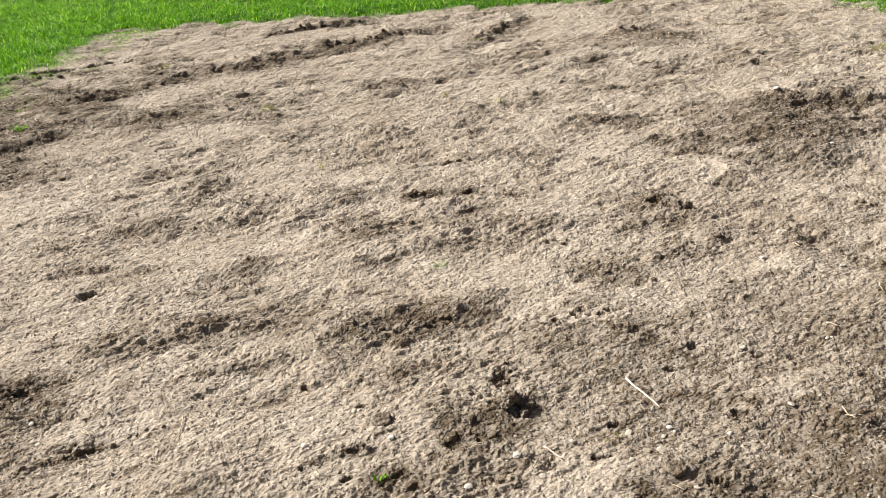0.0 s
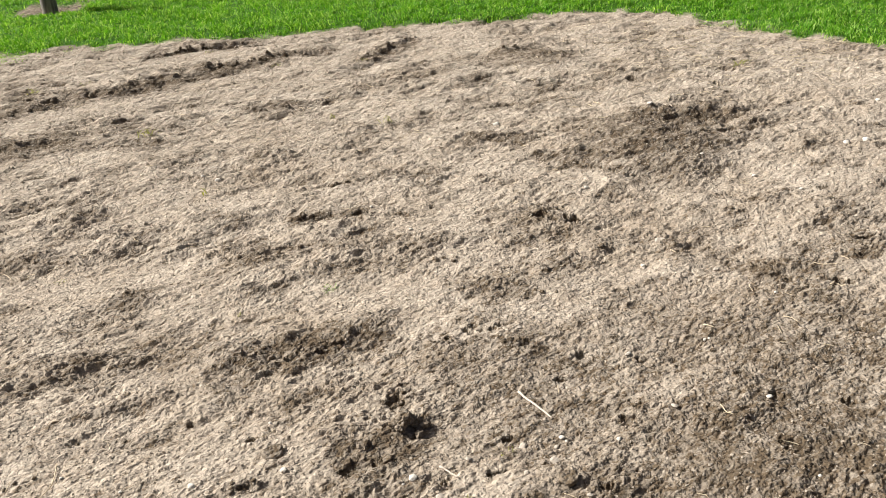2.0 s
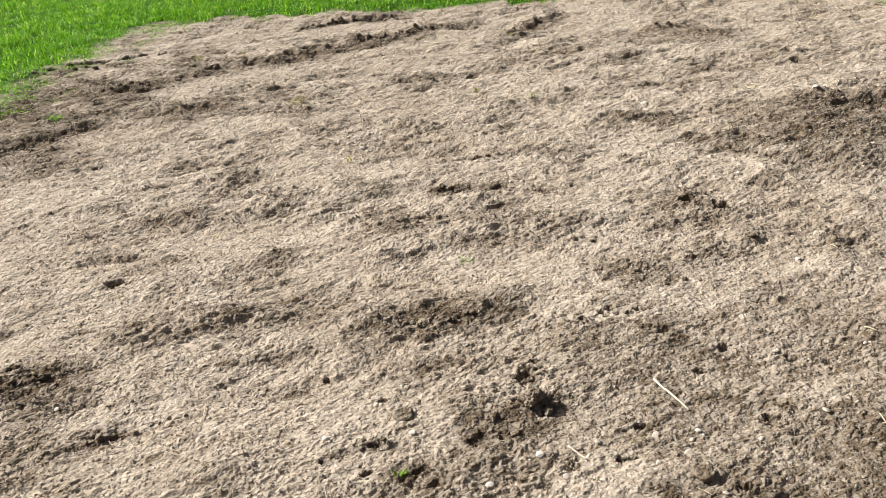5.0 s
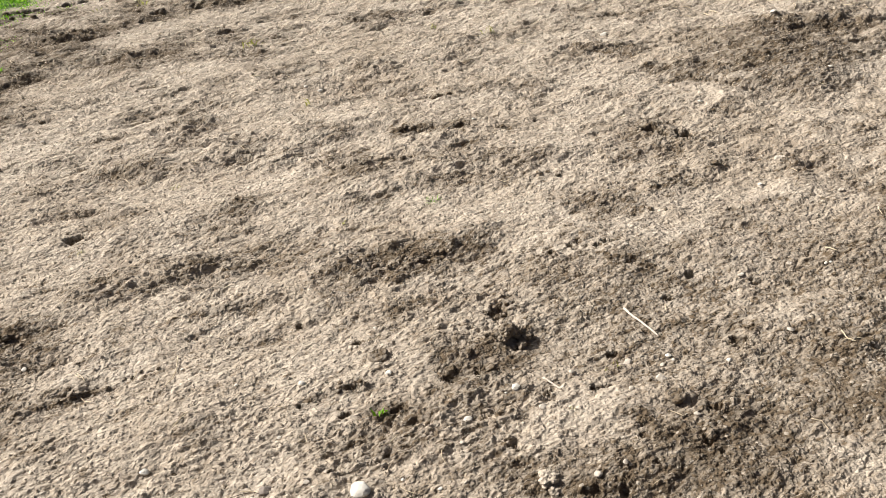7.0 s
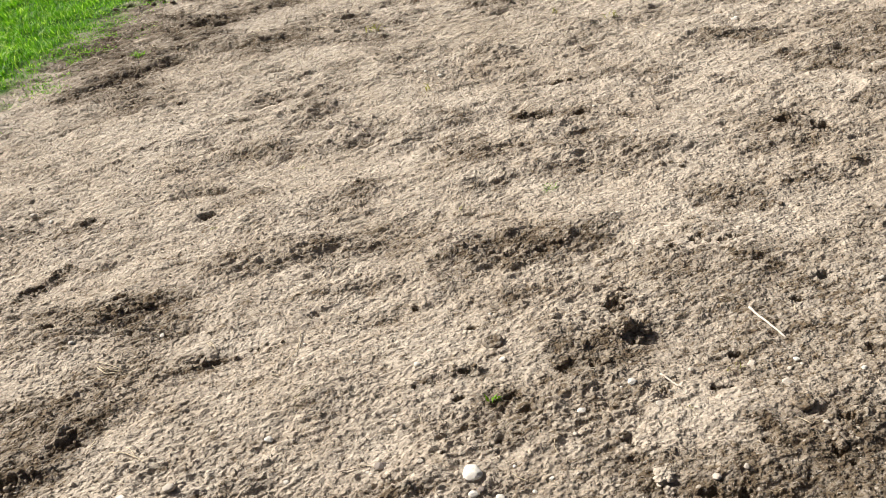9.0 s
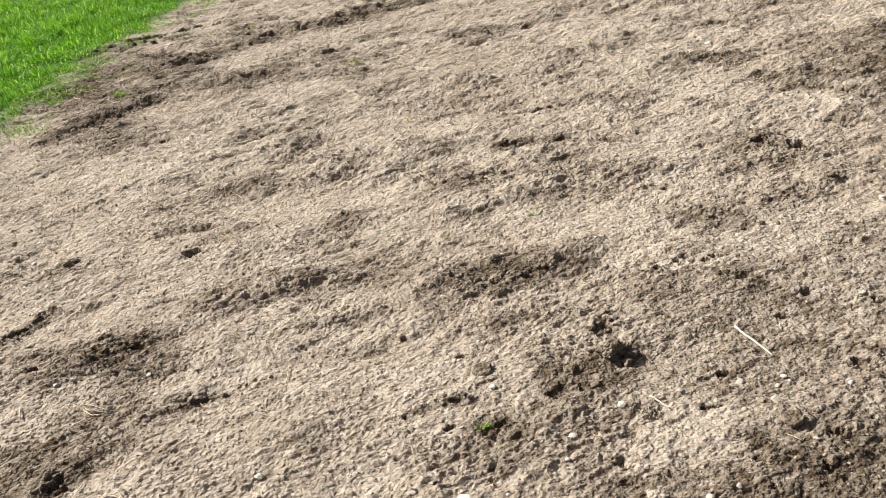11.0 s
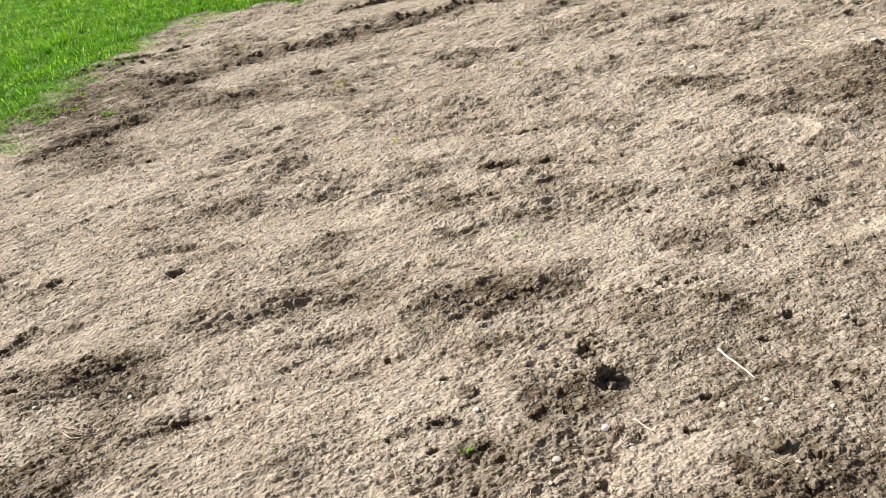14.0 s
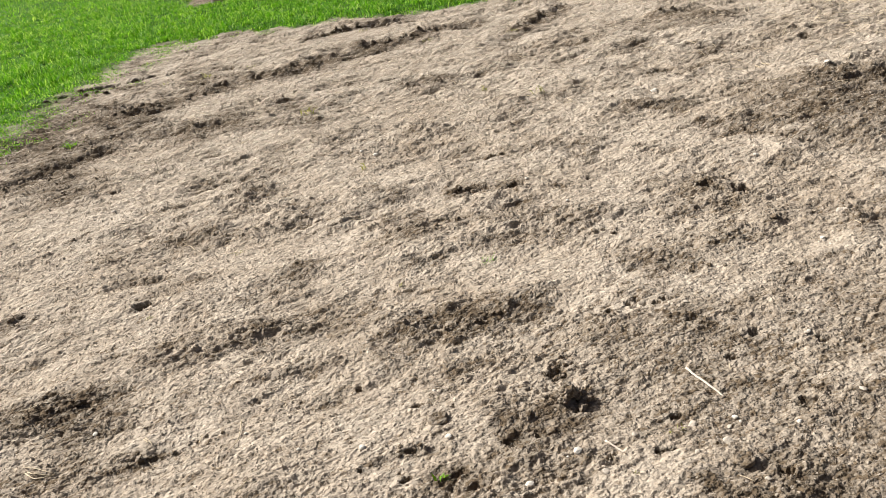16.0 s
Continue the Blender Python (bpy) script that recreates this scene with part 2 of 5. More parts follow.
# its last number tints the steep face: damp soil plus painted shade
def ridge(x0, y0, x1, y1, run, h, wide, damp_shade):
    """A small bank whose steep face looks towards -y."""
    FEATURES.append(("ridge", (x0 + x1) / 2, (y0 + y1) / 2, math.hypot(x1 - x0, y1 - y0) / 2 + 3 * max(run, wide), (x0, y0, x1, y1, run, h, wide, damp_shade)))


# the dark inside is damp soil with the pit's own shade painted in
def hollow(x, y, r, depth, damp_shade):
    FEATURES.append(("hollow", x, y, 3 * r, (r, depth, damp_shade)))


def gouge(x0, y0, x1, y1, r, depth, damp_shade=0.9):
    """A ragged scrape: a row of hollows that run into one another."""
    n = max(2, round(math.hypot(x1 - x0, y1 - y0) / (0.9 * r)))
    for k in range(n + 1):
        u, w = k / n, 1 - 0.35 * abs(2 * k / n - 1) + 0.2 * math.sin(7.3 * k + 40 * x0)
        hollow(x0 + (x1 - x0) * u, y0 + (y1 - y0) * u + 0.3 * r * math.sin(3.1 * k + 9 * y0), r * w, depth * w * min(1, 0.5 + 0.1 * y0), damp_shade)


def patch(x, y, a, b, turn, damp_shade, h=0.0):
    """A low swelling of damp, turned soil."""
    FEATURES.append(("patch", x, y, 1.6 * max(a, b), (a, b, math.radians(turn), damp_shade, h)))


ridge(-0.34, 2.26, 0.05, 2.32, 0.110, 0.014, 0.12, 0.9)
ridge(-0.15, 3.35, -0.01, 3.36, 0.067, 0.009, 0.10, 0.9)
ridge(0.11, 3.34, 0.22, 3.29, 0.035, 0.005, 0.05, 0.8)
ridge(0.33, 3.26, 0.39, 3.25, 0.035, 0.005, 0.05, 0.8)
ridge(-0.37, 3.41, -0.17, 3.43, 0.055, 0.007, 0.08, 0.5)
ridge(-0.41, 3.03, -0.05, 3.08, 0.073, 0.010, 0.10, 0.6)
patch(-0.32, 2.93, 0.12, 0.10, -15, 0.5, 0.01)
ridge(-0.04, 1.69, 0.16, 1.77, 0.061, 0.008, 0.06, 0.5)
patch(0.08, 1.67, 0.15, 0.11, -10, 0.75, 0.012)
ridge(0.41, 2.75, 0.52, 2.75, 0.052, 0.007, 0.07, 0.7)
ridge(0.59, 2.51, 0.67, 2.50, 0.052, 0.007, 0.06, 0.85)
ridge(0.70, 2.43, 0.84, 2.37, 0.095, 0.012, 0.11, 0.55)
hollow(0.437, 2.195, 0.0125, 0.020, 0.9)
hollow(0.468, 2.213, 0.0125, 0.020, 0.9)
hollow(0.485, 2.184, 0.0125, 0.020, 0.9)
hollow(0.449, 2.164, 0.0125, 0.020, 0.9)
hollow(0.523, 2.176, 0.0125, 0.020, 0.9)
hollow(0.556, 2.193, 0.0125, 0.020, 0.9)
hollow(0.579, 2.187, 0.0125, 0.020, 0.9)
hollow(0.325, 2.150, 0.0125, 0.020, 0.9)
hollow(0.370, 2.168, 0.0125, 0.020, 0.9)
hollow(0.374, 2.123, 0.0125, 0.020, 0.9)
patch(0.47, 2.28, 0.08, 0.07, -13, 0.4, 0.01)
patch(0.35, 2.10, 0.06, 0.05, -13, 0.4, 0)
ridge(0.58, 2.10, 0.64, 2.05, 0.048, 0.006, 0.05, 0.8)
hollow(0.783, 1.970, 0.016, 0.032, 0.9)
ridge(0.73, 1.97, 0.78, 1.93, 0.029, 0.004, 0.03, 0.5)
hollow(1.097, 2.964, 0.045, 0.060, 0.9)
hollow(0.958, 3.039, 0.033, 0.038, 0.9)
hollow(1.003, 2.989, 0.018, 0.021, 0.9)
patch(0.99, 3.07, 0.10, 0.11, -18, 0.4, 0.02)
ridge(0.96, 2.87, 1.01, 2.86, 0.025, 0.003, 0.03, 0.6)
ridge(1.10, 2.66, 1.16, 2.69, 0.031, 0.004, 0.04, 0.7)
hollow(1.051, 2.347, 0.018, 0.020, 0.9)
patch(1.08, 2.74, 0.09, 0.08, -17, 0.35, 0.015)
patch(1.39, 2.55, 0.06, 0.11, -16, 0.35, 0.02)
ridge(1.34, 2.54, 1.45, 2.54, 0.025, 0.003, 0.03, 0.3)
ridge(1.13, 2.37, 1.32, 2.38, 0.025, 0.003, 0.03, 0.4)
patch(1.83, 3.78, 0.42, 0.55, -15, 0.62, 0.05)
ridge(1.94, 4.16, 2.32, 4.20, 0.128, 0.023, 0.20, 0.8)
ridge(2.10, 4.16, 2.47, 4.16, 0.11, 0.020, 0.16, 0.8)
gouge(1.936, 4.149, 2.095, 4.161, 0.026, 0.030)
ridge(1.31, 3.64, 1.54, 3.36, 0.046, 0.008, 0.07, 0.7)
ridge(1.18, 3.81, 1.44, 3.81, 0.065, 0.012, 0.10, 0.5)
patch(1.38, 3.24, 0.07, 0.09, -20, 0.35, 0.01)
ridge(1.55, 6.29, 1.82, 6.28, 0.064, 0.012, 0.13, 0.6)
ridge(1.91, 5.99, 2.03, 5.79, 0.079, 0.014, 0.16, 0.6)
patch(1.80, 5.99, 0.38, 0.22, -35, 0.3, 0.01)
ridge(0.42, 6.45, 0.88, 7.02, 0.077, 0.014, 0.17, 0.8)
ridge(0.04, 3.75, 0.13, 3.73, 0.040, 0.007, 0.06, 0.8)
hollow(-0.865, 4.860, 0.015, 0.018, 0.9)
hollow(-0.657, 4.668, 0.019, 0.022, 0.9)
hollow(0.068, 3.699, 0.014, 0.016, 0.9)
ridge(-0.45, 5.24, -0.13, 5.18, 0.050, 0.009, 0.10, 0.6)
# the tint of this swelling paints the hump's shade
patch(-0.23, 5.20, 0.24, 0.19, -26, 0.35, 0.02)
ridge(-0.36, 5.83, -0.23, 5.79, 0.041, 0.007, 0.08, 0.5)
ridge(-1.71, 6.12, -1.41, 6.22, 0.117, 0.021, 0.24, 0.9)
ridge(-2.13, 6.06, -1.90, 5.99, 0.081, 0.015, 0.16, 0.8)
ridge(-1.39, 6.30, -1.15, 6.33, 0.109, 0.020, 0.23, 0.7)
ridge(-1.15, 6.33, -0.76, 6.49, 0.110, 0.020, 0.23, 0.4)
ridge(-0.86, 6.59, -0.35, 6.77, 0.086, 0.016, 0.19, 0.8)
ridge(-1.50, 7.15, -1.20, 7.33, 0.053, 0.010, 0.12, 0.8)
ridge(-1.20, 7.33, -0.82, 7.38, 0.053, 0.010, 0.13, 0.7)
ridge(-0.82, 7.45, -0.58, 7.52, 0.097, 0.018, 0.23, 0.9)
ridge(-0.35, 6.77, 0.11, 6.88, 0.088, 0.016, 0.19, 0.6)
hollow(-2.739, 6.627, 0.053, 0.060, 0.9)
hollow(-2.577, 6.634, 0.040, 0.050, 0.9)
hollow(-2.847, 6.540, 0.050, 0.050, 0.9)
ridge(-3.24, 6.31, -2.88, 6.39, 0.091, 0.017, 0.19, 0.8)
ridge(-3.54, 6.14, -3.33, 6.18, 0.050, 0.009, 0.10, 0.6)
ridge(-2.80, 5.48, -2.52, 5.52, 0.070, 0.011, 0.16, 0.75)
ridge(-2.44, 5.58, -2.02, 5.82, 0.070, 0.013, 0.16, 0.75)
ridge(-2.76, 4.46, -2.52, 4.70, 0.085, 0.026, 0.16, 0.95)
ridge(-2.98, 4.20, -2.82, 4.40, 0.070, 0.016, 0.12, 0.8)
patch(-2.74, 5.16, 0.60, 0.46, 12, 0.55, 0.02)
patch(-1.79, 4.87, 0.44, 0.29, -7, 0.45, 0.01)
patch(-2.39, 4.08, 0.25, 0.25, -18, 0.5, 0)
ridge(-2.08, 4.89, -1.67, 5.00, 0.088, 0.016, 0.16, 0.5)
patch(-1.22, 4.71, 0.30, 0.17, -22, 0.4, 0)
hollow(-2.060, 3.932, 0.016, 0.020, 0.9)
ridge(-2.03, 3.33, -1.99, 3.38, 0.031, 0.006, 0.04, 0.7)
hollow(-1.412, 2.618, 0.030, 0.050, 0.9)
hollow(-1.440, 2.605, 0.024, 0.030, 0.9)
patch(-1.38, 3.24, 0.21, 0.13, -16, 0.45, 0.02)
patch(-0.81, 2.76, 0.09, 0.08, -14, 0.6, 0.02)
ridge(-0.87, 2.75, -0.77, 2.80, 0.039, 0.005, 0.05, 0.5)
ridge(-1.58, 2.05, -1.45, 2.08, 0.083, 0.011, 0.08, 0.9)
patch(-1.45, 2.00, 0.19, 0.15, -10, 0.5, 0)
ridge(-0.84, 1.92, -0.80, 1.95, 0.035, 0.005, 0.03, 0.9)
ridge(-1.05, 1.76, -0.88, 1.80, 0.045, 0.006, 0.04, 0.6)
patch(-0.96, 1.74, 0.13, 0.07, -9, 0.4, 0)
ridge(-1.18, 1.70, -1.12, 1.73, 0.029, 0.004, 0.03, 0.8)
patch(-0.48, 1.72, 0.13, 0.05, -9, 0.4, 0)
ridge(-0.55, 1.75, -0.37, 1.75, 0.025, 0.003, 0.03, 0.5)
ridge(-0.34, 1.63, -0.24, 1.62, 0.025, 0.003, 0.03, 0.6)
patch(-1.07, 2.02, 0.14, 0.08, -10, 0.3, 0)
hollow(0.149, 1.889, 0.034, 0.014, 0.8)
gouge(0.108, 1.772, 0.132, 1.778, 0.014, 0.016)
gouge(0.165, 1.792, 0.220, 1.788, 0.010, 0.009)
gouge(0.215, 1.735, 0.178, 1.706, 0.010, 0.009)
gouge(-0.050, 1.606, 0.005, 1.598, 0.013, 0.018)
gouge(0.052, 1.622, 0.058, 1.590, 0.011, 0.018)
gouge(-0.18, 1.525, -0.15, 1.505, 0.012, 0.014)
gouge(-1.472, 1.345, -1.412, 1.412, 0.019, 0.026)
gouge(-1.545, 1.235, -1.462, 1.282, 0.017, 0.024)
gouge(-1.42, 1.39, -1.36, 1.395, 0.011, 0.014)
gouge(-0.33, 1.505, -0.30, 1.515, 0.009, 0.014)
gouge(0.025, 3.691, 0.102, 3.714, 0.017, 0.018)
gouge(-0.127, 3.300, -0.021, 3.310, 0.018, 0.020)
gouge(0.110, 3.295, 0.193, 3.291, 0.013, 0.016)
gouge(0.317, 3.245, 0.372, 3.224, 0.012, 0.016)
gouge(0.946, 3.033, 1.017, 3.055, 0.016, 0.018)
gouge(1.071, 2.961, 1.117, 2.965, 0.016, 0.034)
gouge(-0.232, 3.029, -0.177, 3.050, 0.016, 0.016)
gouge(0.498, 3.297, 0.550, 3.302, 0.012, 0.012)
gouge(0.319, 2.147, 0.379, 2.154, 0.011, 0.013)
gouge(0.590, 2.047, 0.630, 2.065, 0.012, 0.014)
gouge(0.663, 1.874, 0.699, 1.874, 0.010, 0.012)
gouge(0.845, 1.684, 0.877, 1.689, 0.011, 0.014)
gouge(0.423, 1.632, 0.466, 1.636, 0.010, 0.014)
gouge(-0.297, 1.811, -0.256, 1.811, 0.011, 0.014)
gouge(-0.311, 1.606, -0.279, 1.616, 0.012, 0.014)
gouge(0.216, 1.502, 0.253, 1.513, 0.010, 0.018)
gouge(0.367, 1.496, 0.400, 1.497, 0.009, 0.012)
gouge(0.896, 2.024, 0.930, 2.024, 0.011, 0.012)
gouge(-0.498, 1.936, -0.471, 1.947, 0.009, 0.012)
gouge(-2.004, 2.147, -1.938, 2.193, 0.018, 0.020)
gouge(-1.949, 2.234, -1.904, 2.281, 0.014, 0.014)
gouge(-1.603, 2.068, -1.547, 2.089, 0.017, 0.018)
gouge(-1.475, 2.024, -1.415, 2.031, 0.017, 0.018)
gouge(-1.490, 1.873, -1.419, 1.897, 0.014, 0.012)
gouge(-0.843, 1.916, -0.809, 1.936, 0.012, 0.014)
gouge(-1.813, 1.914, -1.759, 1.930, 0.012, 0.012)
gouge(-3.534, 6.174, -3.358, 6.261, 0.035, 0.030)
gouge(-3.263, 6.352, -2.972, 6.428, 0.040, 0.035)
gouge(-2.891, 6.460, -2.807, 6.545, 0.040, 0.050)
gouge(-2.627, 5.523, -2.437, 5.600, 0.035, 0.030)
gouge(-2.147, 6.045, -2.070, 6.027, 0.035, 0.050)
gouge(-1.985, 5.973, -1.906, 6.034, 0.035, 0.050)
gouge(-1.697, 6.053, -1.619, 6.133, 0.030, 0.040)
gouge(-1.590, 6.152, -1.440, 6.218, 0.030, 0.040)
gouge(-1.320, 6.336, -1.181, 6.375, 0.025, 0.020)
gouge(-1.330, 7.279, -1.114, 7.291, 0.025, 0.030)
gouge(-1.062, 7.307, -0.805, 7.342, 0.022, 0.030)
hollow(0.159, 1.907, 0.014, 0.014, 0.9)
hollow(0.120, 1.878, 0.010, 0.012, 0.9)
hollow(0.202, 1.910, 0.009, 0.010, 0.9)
patch(-0.19, 1.50, 0.07, 0.05, -8, 0.6, 0)
hollow(-0.179, 1.507, 0.010, 0.020, 0.9)
hollow(-0.187, 1.468, 0.010, 0.020, 0.9)
ridge(-0.67, 2.85, -0.53, 2.90, 0.039, 0.005, 0.05, 0.4)
ridge(-0.85, 2.07, -0.64, 2.09, 0.076, 0.010, 0.08, 0.35)
ridge(-0.61, 1.91, -0.47, 1.97, 0.062, 0.008, 0.06, 0.35)
ridge(-0.85, 2.30, -0.61, 2.36, 0.073, 0.009, 0.08, 0.35)
patch(-0.36, 2.08, 0.06, 0.11, -12, 0.3, 0)
ridge(0.12, 2.20, 0.15, 2.25, 0.025, 0.003, 0.03, 0.4)
ridge(-0.12, 1.99, -0.08, 2.01, 0.025, 0.003, 0.03, 0.5)
ridge(-0.39, 2.73, -0.24, 2.73, 0.051, 0.007, 0.07, 0.45)
ridge(-0.04, 2.83, 0.08, 2.86, 0.053, 0.007, 0.07, 0.45)
ridge(0.27, 2.65, 0.38, 2.67, 0.043, 0.006, 0.05, 0.4)
patch(0.08, 2.35, 0.14, 0.09, -13, 0.3, 0.02)
ridge(-0.25, 2.14, -0.11, 2.15, 0.044, 0.006, 0.05, 0.35)
ridge(-0.56, 3.27, -0.43, 3.33, 0.062, 0.008, 0.09, 0.45)
ridge(-0.23, 3.63, -0.14, 3.67, 0.039, 0.005, 0.06, 0.3)
ridge(0.30, 3.41, 0.54, 3.38, 0.037, 0.005, 0.05, 0.3)
ridge(0.03, 4.03, 0.25, 4.08, 0.044, 0.008, 0.07, 0.3)
ridge(0.90, 4.14, 1.16, 4.15, 0.052, 0.010, 0.08, 0.35)
ridge(1.38, 4.57, 1.56, 4.52, 0.059, 0.011, 0.10, 0.4)
ridge(0.87, 4.99, 1.07, 5.03, 0.084, 0.015, 0.15, 0.35)
ridge(1.53, 4.33, 1.71, 4.42, 0.057, 0.010, 0.09, 0.4)
ridge(1.94, 4.37, 1.98, 4.31, 0.046, 0.008, 0.07, 0.4)
patch(0.82, 4.23, 0.28, 0.14, -24, 0.3, 0.01)
patch(1.06, 5.57, 0.37, 0.28, -31, 0.25, 0.01)
hollow(2.270, 5.273, 0.038, 0.050, 0.9)
hollow(2.259, 5.094, 0.035, 0.040, 0.9)
hollow(2.343, 4.993, 0.034, 0.040, 0.9)
hollow(2.368, 5.244, 0.023, 0.030, 0.9)
ridge(0.70, 2.91, 0.78, 2.83, 0.047, 0.006, 0.06, 0.4)
patch(-2.76, 4.50, 0.49, 0.49, 11, 0.55, 0)
patch(-2.65, 4.04, 0.37, 0.31, -17, 0.45, 0)
patch(-2.51, 5.56, 0.81, 0.27, 12, 0.5, 0)
patch(-1.79, 6.05, 0.69, 0.30, 13, 0.4, 0)
patch(-0.95, 6.44, 0.63, 0.28, 1, 0.35, 0)
patch(-0.91, 2.67, 0.15, 0.12, -14, 0.25, 0)
patch(-0.51, 2.45, 0.20, 0.09, -13, 0.3, 0)
patch(-0.67, 2.33, 0.18, 0.10, -12, 0.3, 0)
ridge(-1.48, 1.37, -1.42, 1.45, 0.106, 0.014, 0.09, 0.95)
ridge(-1.54, 1.25, -1.46, 1.29, 0.071, 0.009, 0.06, 0.95)
patch(-1.52, 1.46, 0.27, 0.16, -1, 0.6, 0)
patch(-1.47, 1.24, 0.13, 0.09, -0, 0.4, 0)
ridge(-2.01, 2.12, -1.91, 2.28, 0.055, 0.007, 0.06, 0.8)
ridge(-1.91, 2.28, -1.73, 2.33, 0.047, 0.006, 0.05, 0.5)
ridge(-2.00, 2.62, -1.94, 2.67, 0.031, 0.004, 0.04, 0.6)
patch(-1.42, 1.99, 0.17, 0.14, -3, 0.4, 0)
patch(0.40, 1.22, 0.36, 0.13, -0, 0.65, 0.02)
patch(0.66, 1.26, 0.18, 0.16, -0, 0.7, 0)
patch(0.12, 1.22, 0.15, 0.08, -0, 0.25, 0)
ridge(0.45, 1.39, 0.50, 1.33, 0.050, 0.007, 0.04, 0.9)
hollow(0.446, 1.313, 0.016, 0.020, 0.9)
hollow(0.590, 1.284, 0.016, 0.025, 0.9)
hollow(0.358, 1.161, 0.018, 0.030, 0.9)
hollow(0.648, 1.385, 0.021, 0.020, 0.9)
hollow(0.282, 1.168, 0.020, 0.020, 0.9)
hollow(0.453, 1.232, 0.011, 0.015, 0.9)
hollow(0.609, 1.247, 0.011, 0.015, 0.9)
hollow(0.512, 1.207, 0.013, 0.015, 0.9)
ridge(0.10, 1.28, 0.23, 1.30, 0.043, 0.006, 0.04, 0.6)
hollow(0.218, 1.503, 0.009, 0.020, 0.9)
hollow(0.240, 1.506, 0.007, 0.020, 0.9)
patch(0.23, 1.51, 0.04, 0.03, -1, 0.5, 0)
hollow(0.363, 1.499, 0.013, 0.020, 0.9)
hollow(0.121, 1.331, 0.013, 0.020, 0.9)
hollow(-0.197, 1.350, 0.011, 0.015, 0.9)
hollow(-0.339, 1.307, 0.007, 0.015, 0.9)
hollow(-0.443, 1.565, 0.008, 0.010, 0.9)
ridge(-0.36, 1.61, -0.24, 1.62, 0.025, 0.003, 0.03, 0.6)
ridge(-0.45, 1.59, -0.39, 1.60, 0.025, 0.002, 0.03, 0.5)
patch(-0.58, 1.15, 0.12, 0.04, 0, 0.35, 0)
patch(-0.75, 1.27, 0.11, 0.10, -1, 0.3, 0)
ridge(-0.95, 1.62, -0.86, 1.66, 0.032, 0.004, 0.03, 0.5)
ridge(-1.18, 1.73, -1.11, 1.74, 0.034, 0.004, 0.03, 0.8)
ridge(-0.82, 1.39, -0.76, 1.41, 0.025, 0.003, 0.03, 0.4)
patch(-0.21, 1.20, 0.05, 0.03, 0, 0.4, 0)
patch(0.15, 1.27, 0.08, 0.05, -1, 0.3, 0)
patch(0.70, 1.85, 0.27, 0.25, -8, 0.4, 0)
patch(0.50, 1.99, 0.25, 0.18, -9, 0.3, 0)
patch(0.49, 1.65, 0.31, 0.16, -7, 0.35, 0)
patch(0.39, 1.89, 0.13, 0.14, -8, 0.25, 0)
patch(-0.51, 1.90, 0.17, 0.07, -7, 0.3, 0)
patch(-1.32, 2.27, 0.21, 0.10, -9, 0.3, 0)
patch(-0.76, 3.06, 0.17, 0.11, -13, 0.3, 0)
patch(-0.35, 3.04, 0.16, 0.08, -13, 0.3, 0)
ridge(1.58, 2.44, 1.69, 2.38, 0.077, 0.010, 0.09, 0.75)
ridge(1.67, 2.35, 1.73, 2.27, 0.046, 0.006, 0.06, 0.6)
patch(1.64, 2.89, 0.09, 0.07, -17, 0.5, 0.02)
ridge(1.77, 2.88, 1.85, 2.86, 0.036, 0.005, 0.05, 0.7)
hollow(1.867, 2.185, 0.028, 0.030, 0.9)
hollow(1.901, 2.167, 0.017, 0.020, 0.9)
hollow(1.739, 1.882, 0.021, 0.030, 0.9)
hollow(1.756, 1.866, 0.013, 0.020, 0.9)
hollow(1.534, 1.872, 0.014, 0.020, 0.9)
hollow(2.337, 2.972, 0.022, 0.030, 0.9)
hollow(2.185, 2.736, 0.023, 0.020, 0.6)
patch(2.23, 2.75, 0.13, 0.14, -17, 0.35, 0.01)
hollow(1.482, 1.574, 0.024, 0.025, 0.9)
hollow(1.468, 1.555, 0.011, 0.020, 0.9)
hollow(1.195, 1.430, 0.028, 0.020, 0.9)
hollow(1.266, 1.438, 0.008, 0.020, 0.9)
hollow(1.286, 1.418, 0.012, 0.020, 0.9)
hollow(1.343, 1.447, 0.008, 0.015, 0.9)
patch(1.22, 1.39, 0.44, 0.28, -14, 0.6, 0)
patch(1.19, 1.79, 0.33, 0.34, -15, 0.22, 0)
patch(0.85, 1.37, 0.25, 0.09, -14, 0.3, 0)
patch(1.70, 1.96, 0.28, 0.23, -16, 0.4, 0)
patch(1.46, 1.81, 0.37, 0.30, -15, 0.28, 0)
patch(1.42, 1.43, 0.30, 0.36, -15, 0.3, 0)
ridge(1.07, 1.61, 1.14, 1.56, 0.027, 0.004, 0.03, 0.7)
hollow(0.944, 1.613, 0.013, 0.015, 0.9)
hollow(0.808, 1.636, 0.025, 0.018, 0.9)
hollow(0.966, 1.897, 0.024, 0.015, 0.6)
hollow(1.066, 1.879, 0.013, 0.015, 0.9)
hollow(1.214, 1.752, 0.013, 0.012, 0.7)
hollow(1.285, 1.645, 0.018, 0.015, 0.6)
hollow(1.491, 1.754, 0.015, 0.015, 0.9)
hollow(1.531, 1.740, 0.015, 0.015, 0.9)
ridge(2.14, 2.51, 2.19, 2.49, 0.035, 0.005, 0.04, 0.8)
hollow(2.255, 2.450, 0.016, 0.020, 0.9)
ridge(2.04, 2.36, 2.10, 2.34, 0.029, 0.004, 0.04, 0.7)
hollow(2.933, 5.062, 0.039, 0.050, 0.9)
ridge(2.75, 4.79, 3.03, 4.73, 0.062, 0.011, 0.12, 0.5)
